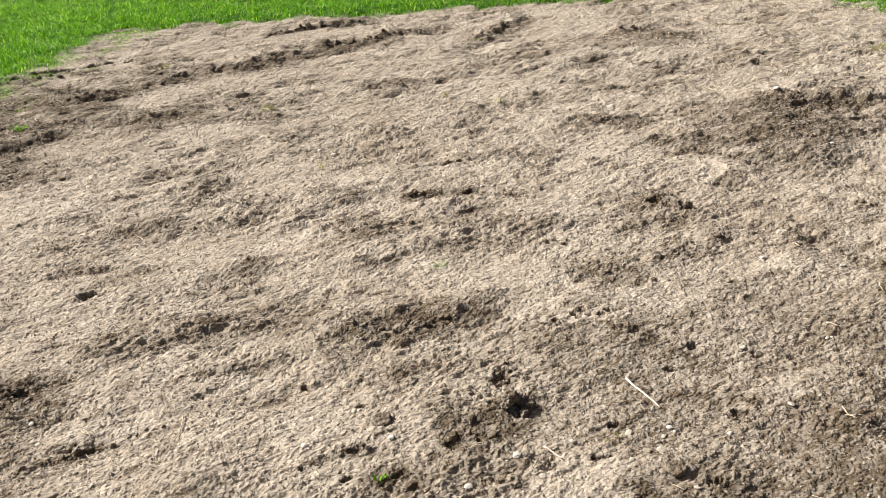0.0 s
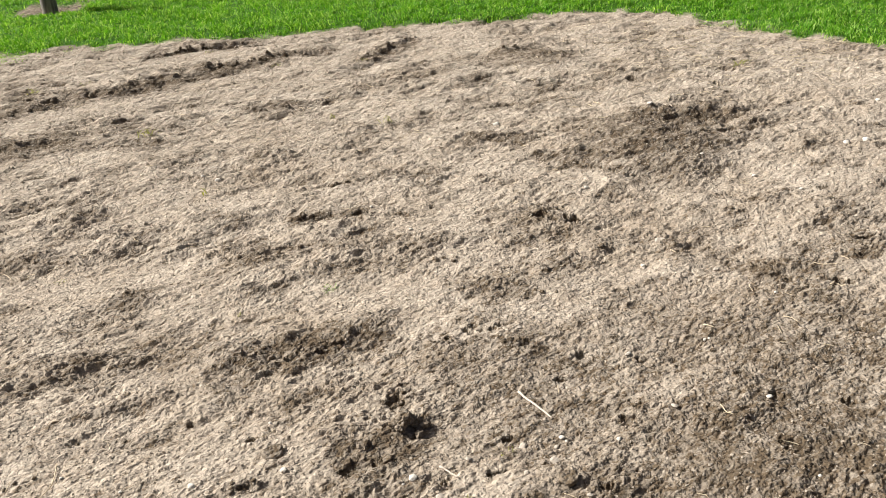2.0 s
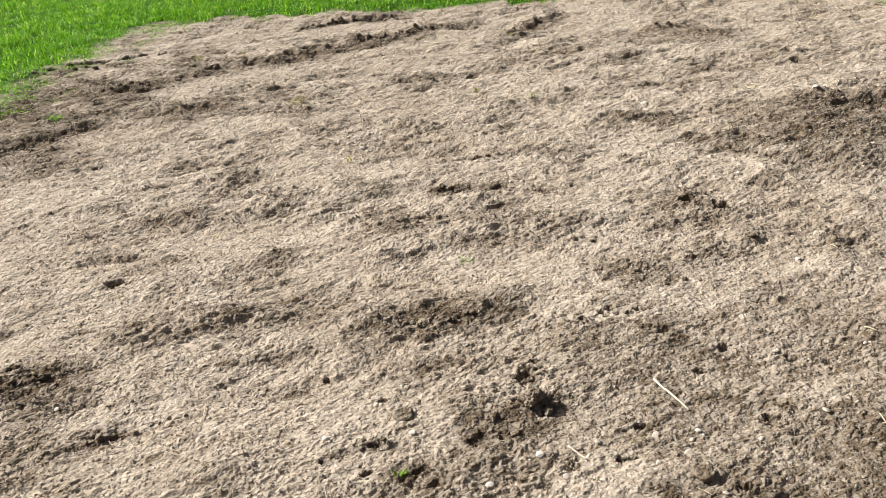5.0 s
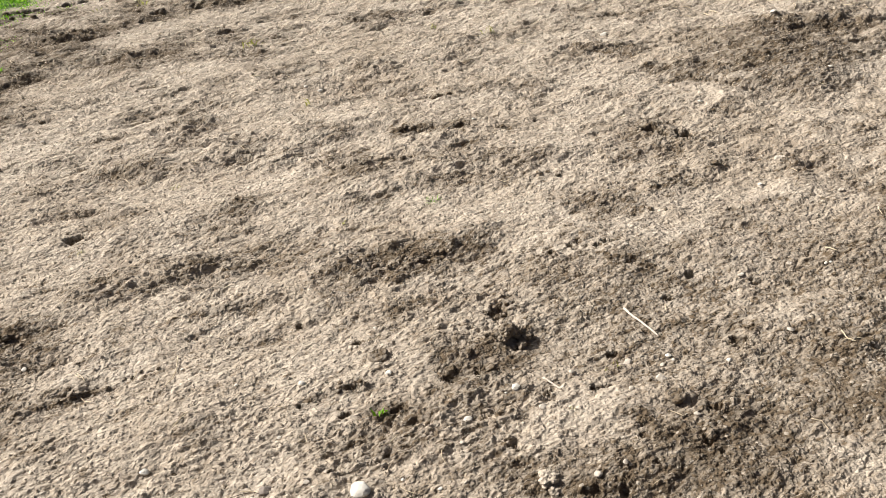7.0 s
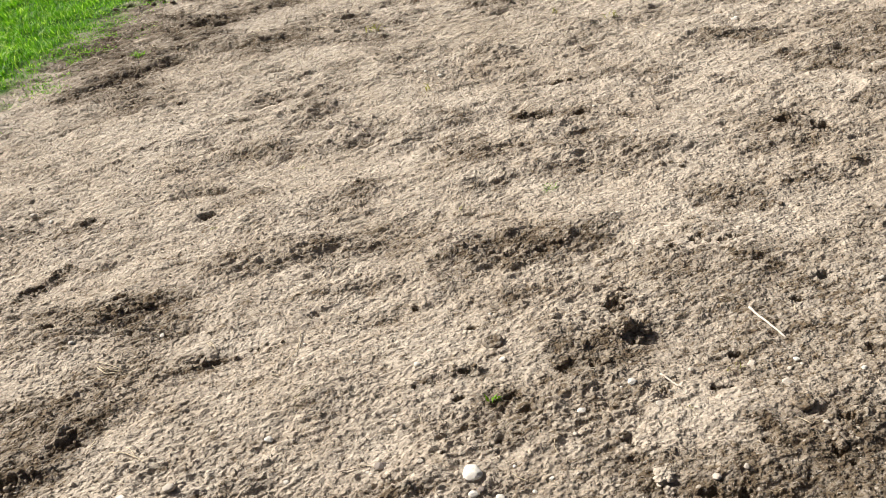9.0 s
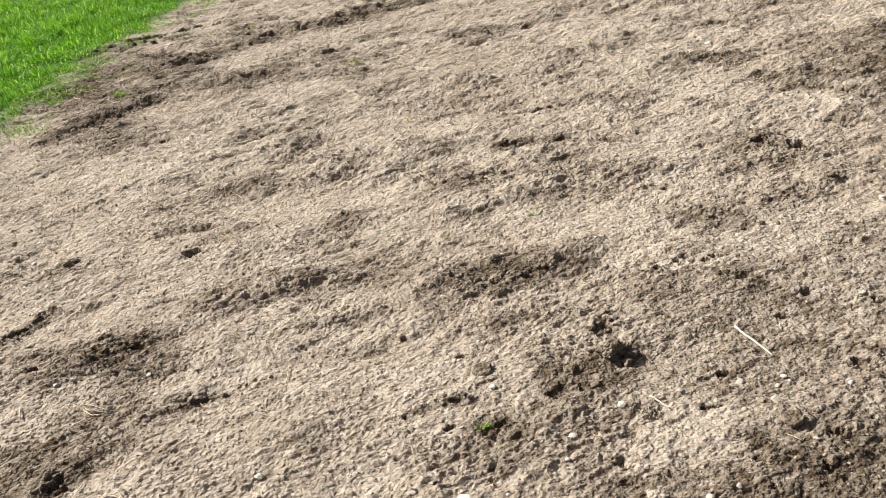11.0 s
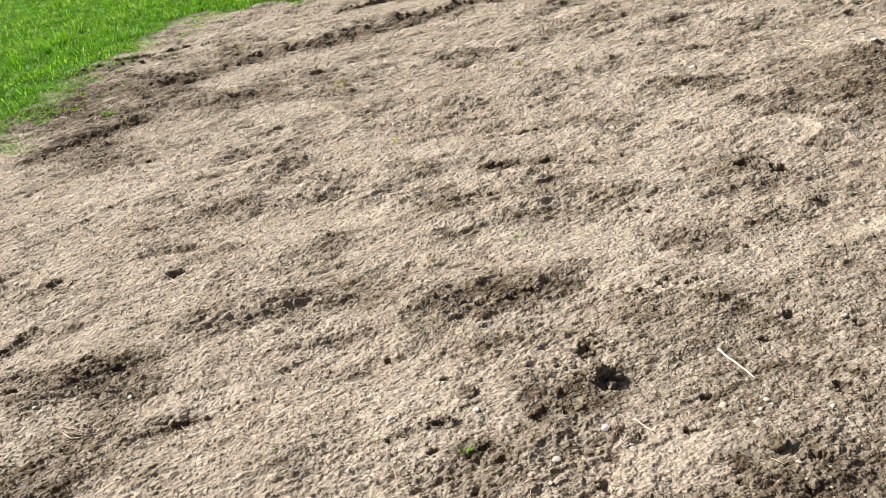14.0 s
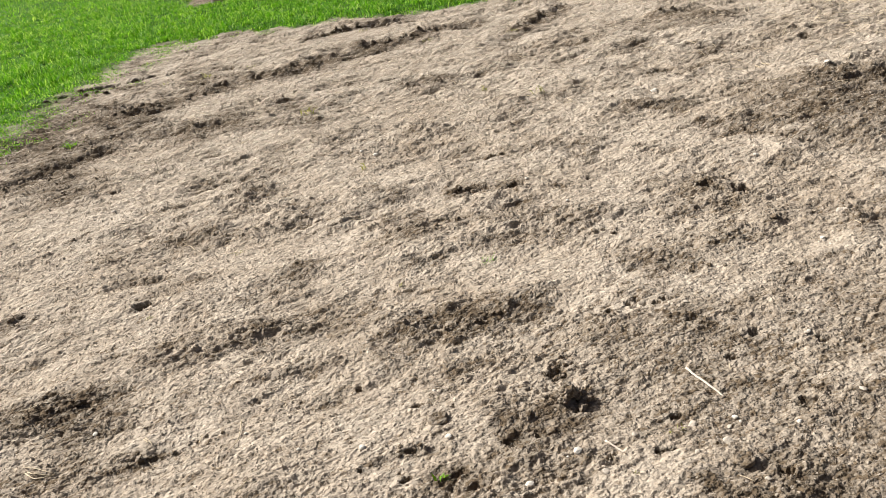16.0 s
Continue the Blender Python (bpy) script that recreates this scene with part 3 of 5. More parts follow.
hollow(2.736, 4.750, 0.027, 0.030, 0.9)
hollow(2.737, 5.142, 0.023, 0.020, 0.9)
hollow(2.682, 4.520, 0.023, 0.020, 0.9)
ridge(2.60, 4.23, 2.68, 4.21, 0.034, 0.006, 0.06, 0.6)
ridge(3.26, 4.12, 3.33, 4.07, 0.043, 0.008, 0.07, 0.7)
ridge(3.07, 3.76, 3.20, 3.74, 0.040, 0.007, 0.06, 0.7)
hollow(3.437, 3.882, 0.032, 0.030, 0.9)
ridge(2.37, 3.44, 2.52, 3.45, 0.068, 0.012, 0.10, 0.4)
ridge(2.51, 3.29, 2.71, 3.26, 0.068, 0.012, 0.10, 0.45)
ridge(2.68, 3.61, 2.76, 3.63, 0.049, 0.009, 0.08, 0.4)
ridge(1.55, 6.26, 1.87, 6.26, 0.055, 0.010, 0.12, 0.5)
ridge(0.52, 6.49, 0.90, 7.12, 0.078, 0.014, 0.18, 0.6)
patch(1.58, 5.84, 0.53, 0.29, -23, 0.3, 0.01)
patch(0.99, 4.79, 0.23, 0.18, -20, 0.3, 0.02)
patch(1.09, 4.11, 0.16, 0.10, -20, 0.3, 0.01)
ridge(0.70, 5.69, 1.01, 5.74, 0.065, 0.012, 0.13, 0.35)
ridge(0.62, 4.22, 0.98, 4.22, 0.047, 0.009, 0.08, 0.35)
ridge(1.19, 3.78, 1.42, 3.77, 0.054, 0.010, 0.09, 0.5)
patch(1.44, 3.25, 0.11, 0.11, -18, 0.3, 0.02)
patch(1.13, 2.18, 0.22, 0.16, -13, 0.3, 0)
patch(0.72, 2.32, 0.33, 0.24, -6, 0.28, 0)
patch(-1.40, 1.85, 0.48, 0.30, -3, 0.3, 0)
patch(-0.88, 1.72, 0.20, 0.16, -2, 0.2, 0)
patch(-1.51, 1.28, 0.18, 0.14, -0, 0.4, 0)
patch(0.62, 2.51, 0.20, 0.26, -16, 0.25, 0)
patch(1.59, 1.71, 0.15, 0.19, -15, 0.22, 0)
patch(1.90, 2.42, 0.37, 0.31, -17, 0.28, 0)
patch(2.39, 3.71, 0.51, 0.39, -19, 0.2, 0)
patch(2.50, 2.98, 0.28, 0.30, -18, 0.25, 0)
patch(1.61, 5.93, 0.41, 0.26, -23, 0.35, 0)
patch(2.29, 4.57, 0.43, 0.26, -21, 0.25, 0)

patch(-3.1, 10.5, 0.9, 0.9, 0, 0.45)
patch(-3.22, 5.0, 0.32, 0.5, 0, 0.5)
patch(-3.05, 5.75, 0.42, 0.35, 0, 0.45)


def dry(x, y, a, b, much=0.6):
    """A stretch that was left dry, pale and fine."""
    FEATURES.append(("dry", x, y, 1.9 * max(a, b), (a, b, much)))


for spot in ((-0.58, 1.33, 0.20, 0.10), (-0.50, 1.78, 0.22, 0.10), (-2.75, 3.92, 0.35, 0.20), (-0.93, 1.83, 0.16, 0.09), (-1.05, 1.25, 0.22, 0.10), (-0.08, 1.84, 0.16, 0.08),
             (0.25, 1.37, 0.16, 0.07), (-0.92, 2.96, 0.35, 0.16), (0.52, 2.72, 0.20, 0.10), (-1.02, 2.10, 0.22, 0.10), (-2.1, 3.6, 0.40, 0.25), (-0.10, 3.12, 0.20, 0.12), (0.80, 2.30, 0.16, 0.12)):
    dry(*spot)


def smooth(v):
    v = np.clip(v, 0, 1)
    return v * v * (3 - 2 * v)


# The plot's edge against the lawn: its corners, seen from above.
CORNERS = [(-3.38, -2.5), (-3.36, 4.2), (-3.24, 5.2), (-3.32, 5.95), (-3.17, 6.6), (-3.10, 7.3), (-2.98, 7.85), (-1.75, 7.93), (-0.62, 7.76), (1.0, 7.68), (2.2, 7.55), (3.22, 7.5), (3.6, 6.82), (3.75, 6.35), (4.1, 5.66), (4.45, 5.08), (5.0, 3.6), (5.2, -2.5)]
POST_AT = (-3.06, 10.2)


def outside(x, y):
    """Distance in metres from the plot's edge, positive on the lawn."""
    inside = np.zeros(x.shape, bool)
    best = np.full(x.shape, 1e9)
    for (ax, ay), (bx, by) in zip(CORNERS, CORNERS[1:] + CORNERS[:1]):
        ex, ey = bx - ax, by - ay
        k = np.clip(((x - ax) * ex + (y - ay) * ey) / (ex * ex + ey * ey), 0, 1)
        best = np.minimum(best, np.hypot(x - ax - k * ex, y - ay - k * ey))
        cross = (ay > y) != (by > y)
        inside ^= cross & (x < ax + (y - ay) * ex / (ey if ey else 1e-9))
    d = np.where(inside, -best, best)
    worn = np.hypot((x - POST_AT[0] + 0.1) / 0.75, (y - POST_AT[1] - 0.3) / 0.9)
    return np.minimum(d, (worn - 0.62) * 0.7)


def turf_cover(x, y):
    d = outside(x, y) + 0.13 * wave(x, y, 0.55, 40) + 0.15 * wave(x, y, 0.17, 41)
    shy = 0.07 + 0.15 * smooth((-2.6 - x) / 0.5) * smooth((8.2 - y) / 0.6)  # the left side peters out
    return smooth((d + 0.14 - 0.5 * shy) / (0.1 + 1.2 * shy))


def land(x, y):
    """Height and dampness of the ground, with the shade of banks and pits painted in."""
    lawn = smooth((outside(x, y) + 0.1) / 0.4)
    worked = smooth((y - 0.62) / 0.3)  # trodden even where one stands
    near = smooth((16 - np.hypot(x, y)) / 4) * worked
    # worked rows run a little askew to the plot
    s, c = math.sin(0.16), math.cos(0.16)
    a, b = x * c + y * s, -x * s + y * c
    z = 0.010 * wave(a / 1.5, b, 0.95, 1) + 0.020 * wave(a / 1.9, b, 0.30, 2) - 0.004
    broken = smooth(0.5 + 0.55 * wave(a / 1.8, b, 0.5, 3) + 0.55 * wave(a / 2.2, b, 0.19, 8))
    rough = 0.5 + 0.8 * broken
    # the rake's last pass went more aslant
    s, c = math.sin(0.40), math.cos(0.40)
    a, b = x * c + y * s, -x * s + y * c
    clods = 0.0145 * wave(a / 2.0, b, 0.13, 4) + 0.0060 * wave(a / 1.7, b, 0.065, 5)
    crumb = 0.0052 * wave(a / 2.4, b, 0.033, 6) + 0.0044 * wave(a / 2.0, b, 0.018, 7) + 0.0026 * wave(a / 1.6, b, 0.010, 10)
    grid = 0.0024 * np.hypot(x, y) + 0.0006
    for size, seed, much in ((0.046, 61, 0.02 + 0.12 * broken), (0.026, 62, 0.12 + 0.30 * broken), (0.0145, 63, 0.34 + 0.30 * broken), (0.0088, 64, 0.62)):
        crumb = crumb + much * size * smooth((size / grid - 1.3) / 1.4) * (heaped(a / 1.8, b, size, seed) - 0.25)
    # a stretch by the near corner that was trodden flat and is evenly brown
    calm = np.exp(-((((x - 1.0) / 1.1) ** 2 + ((y - 1.68) / 0.8) ** 2) ** 1.5))
    damp_shade = (1 - 0.65 * calm) * ((0.78 - 0.14 * smooth((y - 1.9) / 1.5)) * broken - 0.36 + 0.36 * wave(a / 2.2, b, 0.11, 9) + 0.16 * wave(a / 1.8, b, 0.04, 12)) + 0.15 * calm
    rough = rough * (1 - 0.35 * calm)
    lumpy = 0.74 + 0.45 * smooth((y - 1.8) / 3.8)  # worked less finely towards the far end
    clods, crumb = clods * lumpy, crumb * lumpy
    # scrapes and pits that show the damp soil underneath, with crest shade painted in
    pits = np.zeros_like(x)
    for size, stretch, seed, level in ((0.075, 3.4, 13, 0.34), (0.042, 3.0, 14, 0.36), (0.022, 2.6, 15, 0.40)):
        pits += (1 - 0.6 * calm) * smooth((wave(a / stretch, b, size, seed) + 0.22 * wave(x, y, 0.6, 16) - level) / 0.22) * (0.3 + size * 6)
    z -= 0.004 * (1 + 1.3 * smooth((y - 2.0) / 2.0)) * pits
    damp_shade = damp_shade + 0.45 * np.minimum(pits, 1) + 0.05 * smooth((y - 3.0) / 2.0)
    dig = np.zeros_like(x)
    lone = x.size == 1
    for kind, fx, fy, reach, p in FEATURES:
        if lone and (abs(x[0] - fx) > reach or abs(y[0] - fy) > reach):
            continue
        k = np.nonzero((np.abs(x - fx) < reach) & (np.abs(y - fy) < reach))
        if not k[0].size:
            continue
        px, py = x[k], y[k]
        jx = px + 0.025 * wave(px, py, 0.09, 21) + 0.012 * wave(px, py, 0.035, 22)
        jy = py + 0.025 * wave(px, py, 0.09, 23) + 0.012 * wave(px, py, 0.035, 24)
        if kind == "dry":
            ra, rb, much = p
            c4, s4 = math.cos(0.3), math.sin(0.3)
            ax, ay = (jx - fx) * c4 + (jy - fy) * s4, -(jx - fx) * s4 + (jy - fy) * c4
            weight = much * np.exp(-(((ax / ra) ** 2 + (ay / rb) ** 2) ** 1.5))
            damp_shade[k] -= weight
            clods[k] *= 1 - 0.6 * weight
            crumb[k] *= 1 - 0.45 * weight
            continue
        if kind == "ridge":
            x0, y0, x1, y1, run, h, wide, wet_shade = p
            length = max(math.hypot(x1 - x0, y1 - y0), 1e-6)
            ux, uy = (x1 - x0) / length, (y1 - y0) / length
            nx, ny = (uy, -ux) if -ux < 0 else (-uy, ux)
            along, d = (jx - x0) * ux + (jy - y0) * uy, (jx - x0) * nx + (jy - y0) * ny
            over = np.maximum(np.maximum(-along, along - length), 0) / (0.9 * run + 0.02)
            fall = np.exp(-over * over)
            face = 1 - 1.35 * smooth(d / (0.75 * run))
            face = np.where(d > 0.75 * run, -0.35 * np.exp(-(((d - 0.75 * run) / (1.2 * run)) ** 2)), face)
            ragged = np.clip(0.8 + 0.7 * wave(px, py, 0.11, 27), 0, 1.4)
            z[k] += h * fall * ragged * np.where(d < 0, np.exp(-((d / (2.6 * run)) ** 2)), face)
            # damp and the face's shade, painted as one dark band below the crest
            wet_shading = wet_shade * fall * np.exp(-(((d - 0.4 * wide) / (0.6 * wide)) ** 2))
        elif kind == "hollow":
            r, depth, wet_shade = p
            tight = 0.35
            d = np.hypot(px + tight * (jx - px) - fx, (py + tight * (jy - py) - fy)) / r
            d = d + 0.5 * wave(px, py, 0.95 * r, 29) + 0.36 * wave(px, py, 0.42 * r, 30)
            if depth > 0.9 * r:
                crumb[k] *= 0.45 + 0.55 * smooth((d - 0.5) / 0.9)
                clods[k] *= smooth((d - 0.3) / 0.9)
            z[k] += -1.0 * depth * (1 - smooth((d - 0.55) / 0.6))
            # darkens the inside: damp soil and the depth's shade, put into the colour
            wet_shading = 1.1 * wet_shade * (1 - smooth((d - 0.75) / 0.6))
        else:
            ra, rb, turn, wet_shade, h = p
            ct, st = math.cos(turn), math.sin(turn)
            dx, dy = jx - fx, jy - fy
            d2 = ((dx * ct + dy * st) / ra) ** 2 + ((-dx * st + dy * ct) / rb) ** 2
            z[k] += h * np.exp(-1.5 * d2)
            wet_shading = min(0.85, (1.35 if wet_shade > 0.4 else 1.0) * wet_shade) * np.exp(-1.1 * d2 * d2)
            dig[k] -= 0.25 * wet_shading
        rub = 0.6 if kind == "patch" else 1.0
        wet_shading = np.clip(wet_shading * (0.95 + rub * 0.5 * wave(px, py, 0.10, 25) + rub * 0.4 * wave(px, py, 0.04, 26)), 0, 1)
        damp_shade[k] = np.maximum(damp_shade[k], 0) * (1 - wet_shading) + wet_shading + np.minimum(damp_shade[k], 0)
        dig[k] += 0.4 * wet_shading
    z = (z + clods * (rough + 1.4 * np.minimum(dig, 0.8)) + crumb * (0.55 + 0.6 * rough + 0.7 * np.minimum(dig, 0.8))) * near * (1 - 0.55 * lawn) + 0.03 * lawn
    return z, np.clip(damp_shade * worked + 0.12 * (1 - worked), 0, 1), turf_cover(x, y)


def height(x, y):
    z, _, _ = land(np.array([float(x)]), np.array([float(y)]))
    return float(z[0])


def mesh_from(name, verts, faces, material, floats=None, smooth_faces=True):
    """A mesh from arrays; faces all of one size."""
    me = bpy.data.meshes.new(name)
    n, size = faces.shape
    me.vertices.add(len(verts))
    me.vertices.foreach_set("co", np.ascontiguousarray(verts, np.float32).ravel())
    me.loops.add(n * size)
    me.loops.foreach_set("vertex_index", np.ascontiguousarray(faces, np.int32).ravel())
    me.polygons.add(n)
    me.polygons.foreach_set("loop_start", np.arange(0, n * size, size, dtype=np.int32))
    me.polygons.foreach_set("use_smooth", np.full(n, smooth_faces))
    for key, values in (floats or {}).items():
        me.attributes.new(key, "FLOAT", "POINT").data.foreach_set("value", np.ascontiguousarray(values, np.float32))
    me.materials.append(material)
    me.update(calc_edges=True)
    return me


def build_ground():
    """One sheet: fine inside the plot, coarse out to the horizon."""
    core = 0.94 * 1.00225 ** np.arange(0, 970)
    ys = np.concatenate([[-400, -120, -40, -15, -6, -3, -1.5, -0.5, 0.2, 0.6], core, core[-1] + 0.06 * 1.13 ** np.arange(0, 45), [60, 150, 450]])
    u = np.linspace(0, 1, 1040)
    e = np.concatenate([np.arange(0.12, 3.0, 0.16), [4, 6, 12, 40, 120, 400]])
    reach = np.clip(ys, 0.94, 9.0)
    left, right = np.minimum(0.62 * reach + 0.85, 3.9), np.minimum(0.85 * reach + 0.40, 5.2)
    xs = np.concatenate([-(left[:, None] + e[None, ::-1]), -left[:, None] + (left + right)[:, None] * u[None], right[:, None] + e[None]], 1)
    x, y = xs.ravel(), np.repeat(ys, xs.shape[1])
    z, damp_shade, lawn = land(x, y)
    rows, cols = xs.shape
    q = np.arange(rows * cols).reshape(rows, cols)
    faces = np.stack([q[:-1, :-1], q[:-1, 1:], q[1:, 1:], q[1:, :-1]], -1).reshape(-1, 4)
    me = mesh_from("ground", np.stack([x, y, z], 1), faces, SOIL, {"damp_shade": damp_shade, "lawn": lawn})
    return tagged(new("ground", me), "bare sandy plot of raked lumpy soil bordered by lawn", "ground", kind="structure")


build_ground()
rng = np.random.default_rng(5)


# ---- stuff too small to count ----
def build_crumbs():
    """Loose crumbs of soil and grit, denser where the soil is damp."""
    n = 130000
    r = 1.05 * (9.0 / 1.05) ** rng.random(n)
    ang = rng.uniform(-0.85, 0.75, n)
    x, y = r * np.sin(ang), r * np.cos(ang)
    z, damp_shade, lawn = land(x, y)
    keep = (rng.random(n) < 0.35 + 0.65 * damp_shade) & (lawn < 0.3)
    x, y, z, damp_shade = x[keep], y[keep], z[keep], damp_shade[keep]
    n = len(x)
    size = np.clip(0.0021 * np.exp(rng.normal(0, 0.5, n)) * (0.6 + 0.22 * np.hypot(x, y)), 0.001, 0.0022 + 0.0016 * np.hypot(x, y))
    base = np.array([(1, 0, 0), (0, 1, 0), (-1, 0, 0), (0, -1, 0), (0, 0, 1), (0, 0, -1)], float)
    tri = np.array([f for k in range(4) for f in ((k, (k + 1) % 4, 4), ((k + 1) % 4, k, 5))])
    scale = size[:, None] * rng.uniform(0.6, 1.35, (n, 3)) * (1, 1, 0.75)
    pts = base[None] * scale[:, None] * rng.uniform(0.55, 1.3, (n, len(base), 1))
    turn = rng.uniform(0, 2 * np.pi, n)
    c, s = np.cos(turn)[:, None], np.sin(turn)[:, None]
    pts = np.stack([pts[..., 0] * c - pts[..., 1] * s + x[:, None], pts[..., 0] * s + pts[..., 1] * c + y[:, None], pts[..., 2] + (z + 0.25 * size)[:, None]], -1)
    faces = (tri[None] + (np.arange(n) * len(base))[:, None, None]).reshape(-1, 3)
    me = mesh_from("soil_crumbs", pts.reshape(-1, 3), faces, CRUMB, {"damp_shade": np.repeat(damp_shade, len(base))}, False)
    tagged(new("soil_crumbs", me), "loose dry crumbs of soil and grit strewn over the plot", "soil", kind="stuff")


def blades(x, y, z, tall, wide, lean, limp=0.9):
    """Bent, tapered blades as one set of points and triangles."""
    n = len(x)
    turn, face = rng.uniform(0, 2 * np.pi, n), rng.uniform(0, 2 * np.pi, n)
    dx, dy = np.cos(turn), np.sin(turn)
    wx, wy = np.cos(face) * wide / 2, np.sin(face) * wide / 2
    pts = np.zeros((n, 5, 3))
    for k, (up, out, w) in enumerate(((0, 0, 0.75), (0.6, 0.3, 1.0))):
        cx, cy, cz = x + dx * lean * tall * out, y + dy * lean * tall * out, z + tall * up * (1 - 0.25 * lean)
        pts[:, 2 * k] = np.stack([cx - wx * w, cy - wy * w, cz], -1)
        pts[:, 2 * k + 1] = np.stack([cx + wx * w, cy + wy * w, cz], -1)
    pts[:, 4] = np.stack([x + dx * lean * tall, y + dy * lean * tall, z + tall * (1 - limp * 0.45 * lean)], -1)
    tri = np.array([[0, 1, 3], [0, 3, 2], [2, 3, 4]])
    return pts.reshape(-1, 3), (tri[None] + (5 * np.arange(n))[:, None, None]).reshape(-1, 3)


def build_lawn():
    n = 720000
    x, y = rng.uniform(-8.5, 7.5, n), rng.uniform(2.8, 14.5, n)
    cover = turf_cover(x, y)
    clump = smooth(0.55 + 0.9 * wave(x, y, 0.22, 50) + 0.35 * wave(x, y, 0.9, 51))
    far = np.clip((15.5 - np.hypot(x, y)) / 6, 0.3, 1)
    in_reach = (np.abs(x) < 0.85 * y + 1.0)
    frayed = smooth((-2.6 - x) / 0.5) * smooth((8.2 - y) / 0.6)  # the left side peters out
    keep = (rng.random(n) < cover ** (0.6 + 0.9 * frayed) * far * (0.45 + 0.55 * clump)) & in_reach
    x, y, cover, clump = x[keep], y[keep], cover[keep], clump[keep]
    # stray tufts that creep into the soil
    m = 420
    tx, ty = rng.uniform(-3.9, -2.6, m), rng.uniform(3.6, 8.1, m)
    d = outside(tx, ty)
    ok = (d > -0.42) & (d < 0.3) & (rng.random(m) < np.exp(-((np.minimum(d, 0) / 0.22) ** 2)))
    tx, ty = np.repeat(tx[ok], 34), np.repeat(ty[ok], 34)
    x, y = np.concatenate([x, tx + rng.normal(0, 0.05, len(tx))]), np.concatenate([y, ty + rng.normal(0, 0.04, len(tx))])
    clump = np.concatenate([clump, np.full(len(tx), 0.2)])
    z, _, _ = land(x, y)
    frayed = smooth((-2.6 - x) / 0.5) * smooth((8.2 - y) / 0.6)
    edge = smooth((outside(x, y) + 0.14 * (1 - frayed)) / (0.16 + 0.4 * frayed))
    tall = (0.022 + (0.036 + 0.024 * frayed) * edge * (0.35 + 1.1 * clump ** 1.5)) * rng.uniform(0.65, 1.3, len(x))
    wide = rng.uniform(0.0045, 0.0105, len(x)) * (0.6 + 0.4 * edge)
    pts, tri = blades(x, y, z - 0.004, tall, wide, rng.uniform(0.3, 1.4, len(x)))
    me = mesh_from("lawn_grass", pts, tri, TURF)
    tagged(new("lawn_grass", me), "lush bright green lawn grass bordering the bare plot", "grass", kind="stuff")


def build_litter():
    """Dry straw raked towards the far corner of the plot, by its edges and about the post."""
    n = 24000
    x, y = rng.uniform(-5, 6, n), rng.uniform(1.0, 11.6, n)
    d = outside(x, y)
    corner = np.exp(-(((x - 3.5) / 1.0) ** 2 + ((y - 5.9) / 1.3) ** 2))
    worn = np.exp(-(((x - POST_AT[0] - 0.1) / 0.75) ** 2 + ((y - POST_AT[1] - 0.25) / 0.5) ** 2))
    edge = np.exp(-((d + 0.05) / 0.14) ** 2)
    keep = (rng.random(n) < 0.05 + 1.1 * corner + 0.25 * edge + worn) & (d < np.where(worn > 0.2, 0.25, 0.02))
    x, y = x[keep], y[keep]
    n = len(x)
    z, _, _ = land(x, y)
    turn = rng.normal(0.1, 0.75, n) + np.pi * rng.integers(0, 2, n)
    half = rng.uniform(0.008, 0.03, n) * np.where(y > 4.2, 1.5, 1.0)
    wide = rng.uniform(0.0007, 0.0016, n) * np.where(y > 4.2, 1.35, 1.0)
    dx, dy = np.cos(turn), np.sin(turn)
    pts = np.zeros((n, 3, 3, 3))
    for k, s in enumerate((-1, 0, 1)):
        cx, cy = x + dx * half * s + (s == 0) * dy * half * 0.25, y + dy * half * s - (s == 0) * dx * half * 0.25
        cz = land(cx, cy)[0] + 0.004 + 0.006 * rng.random(n)
        for j, (ox, oz) in enumerate(((-1, 0), (0, 1.2), (1, 0))):
            pts[:, k, j] = np.stack([cx - dy * wide * ox, cy + dx * wide * ox, cz + wide * oz], -1)
    tri = np.array([[a + 3 * k, b + 3 * k, b + 3 + 3 * k, a + 3 + 3 * k] for k in (0, 1) for a, b in ((0, 1), (1, 2), (2, 0))])
    faces = (tri[None] + (9 * np.arange(n))[:, None, None]).reshape(-1, 4)
    me = mesh_from("straw_litter", pts.reshape(-1, 3), faces, STRAW[0])
    tagged(new("straw_litter", me), "scattered dry straw and old grass stems on the soil", "straw", kind="stuff")


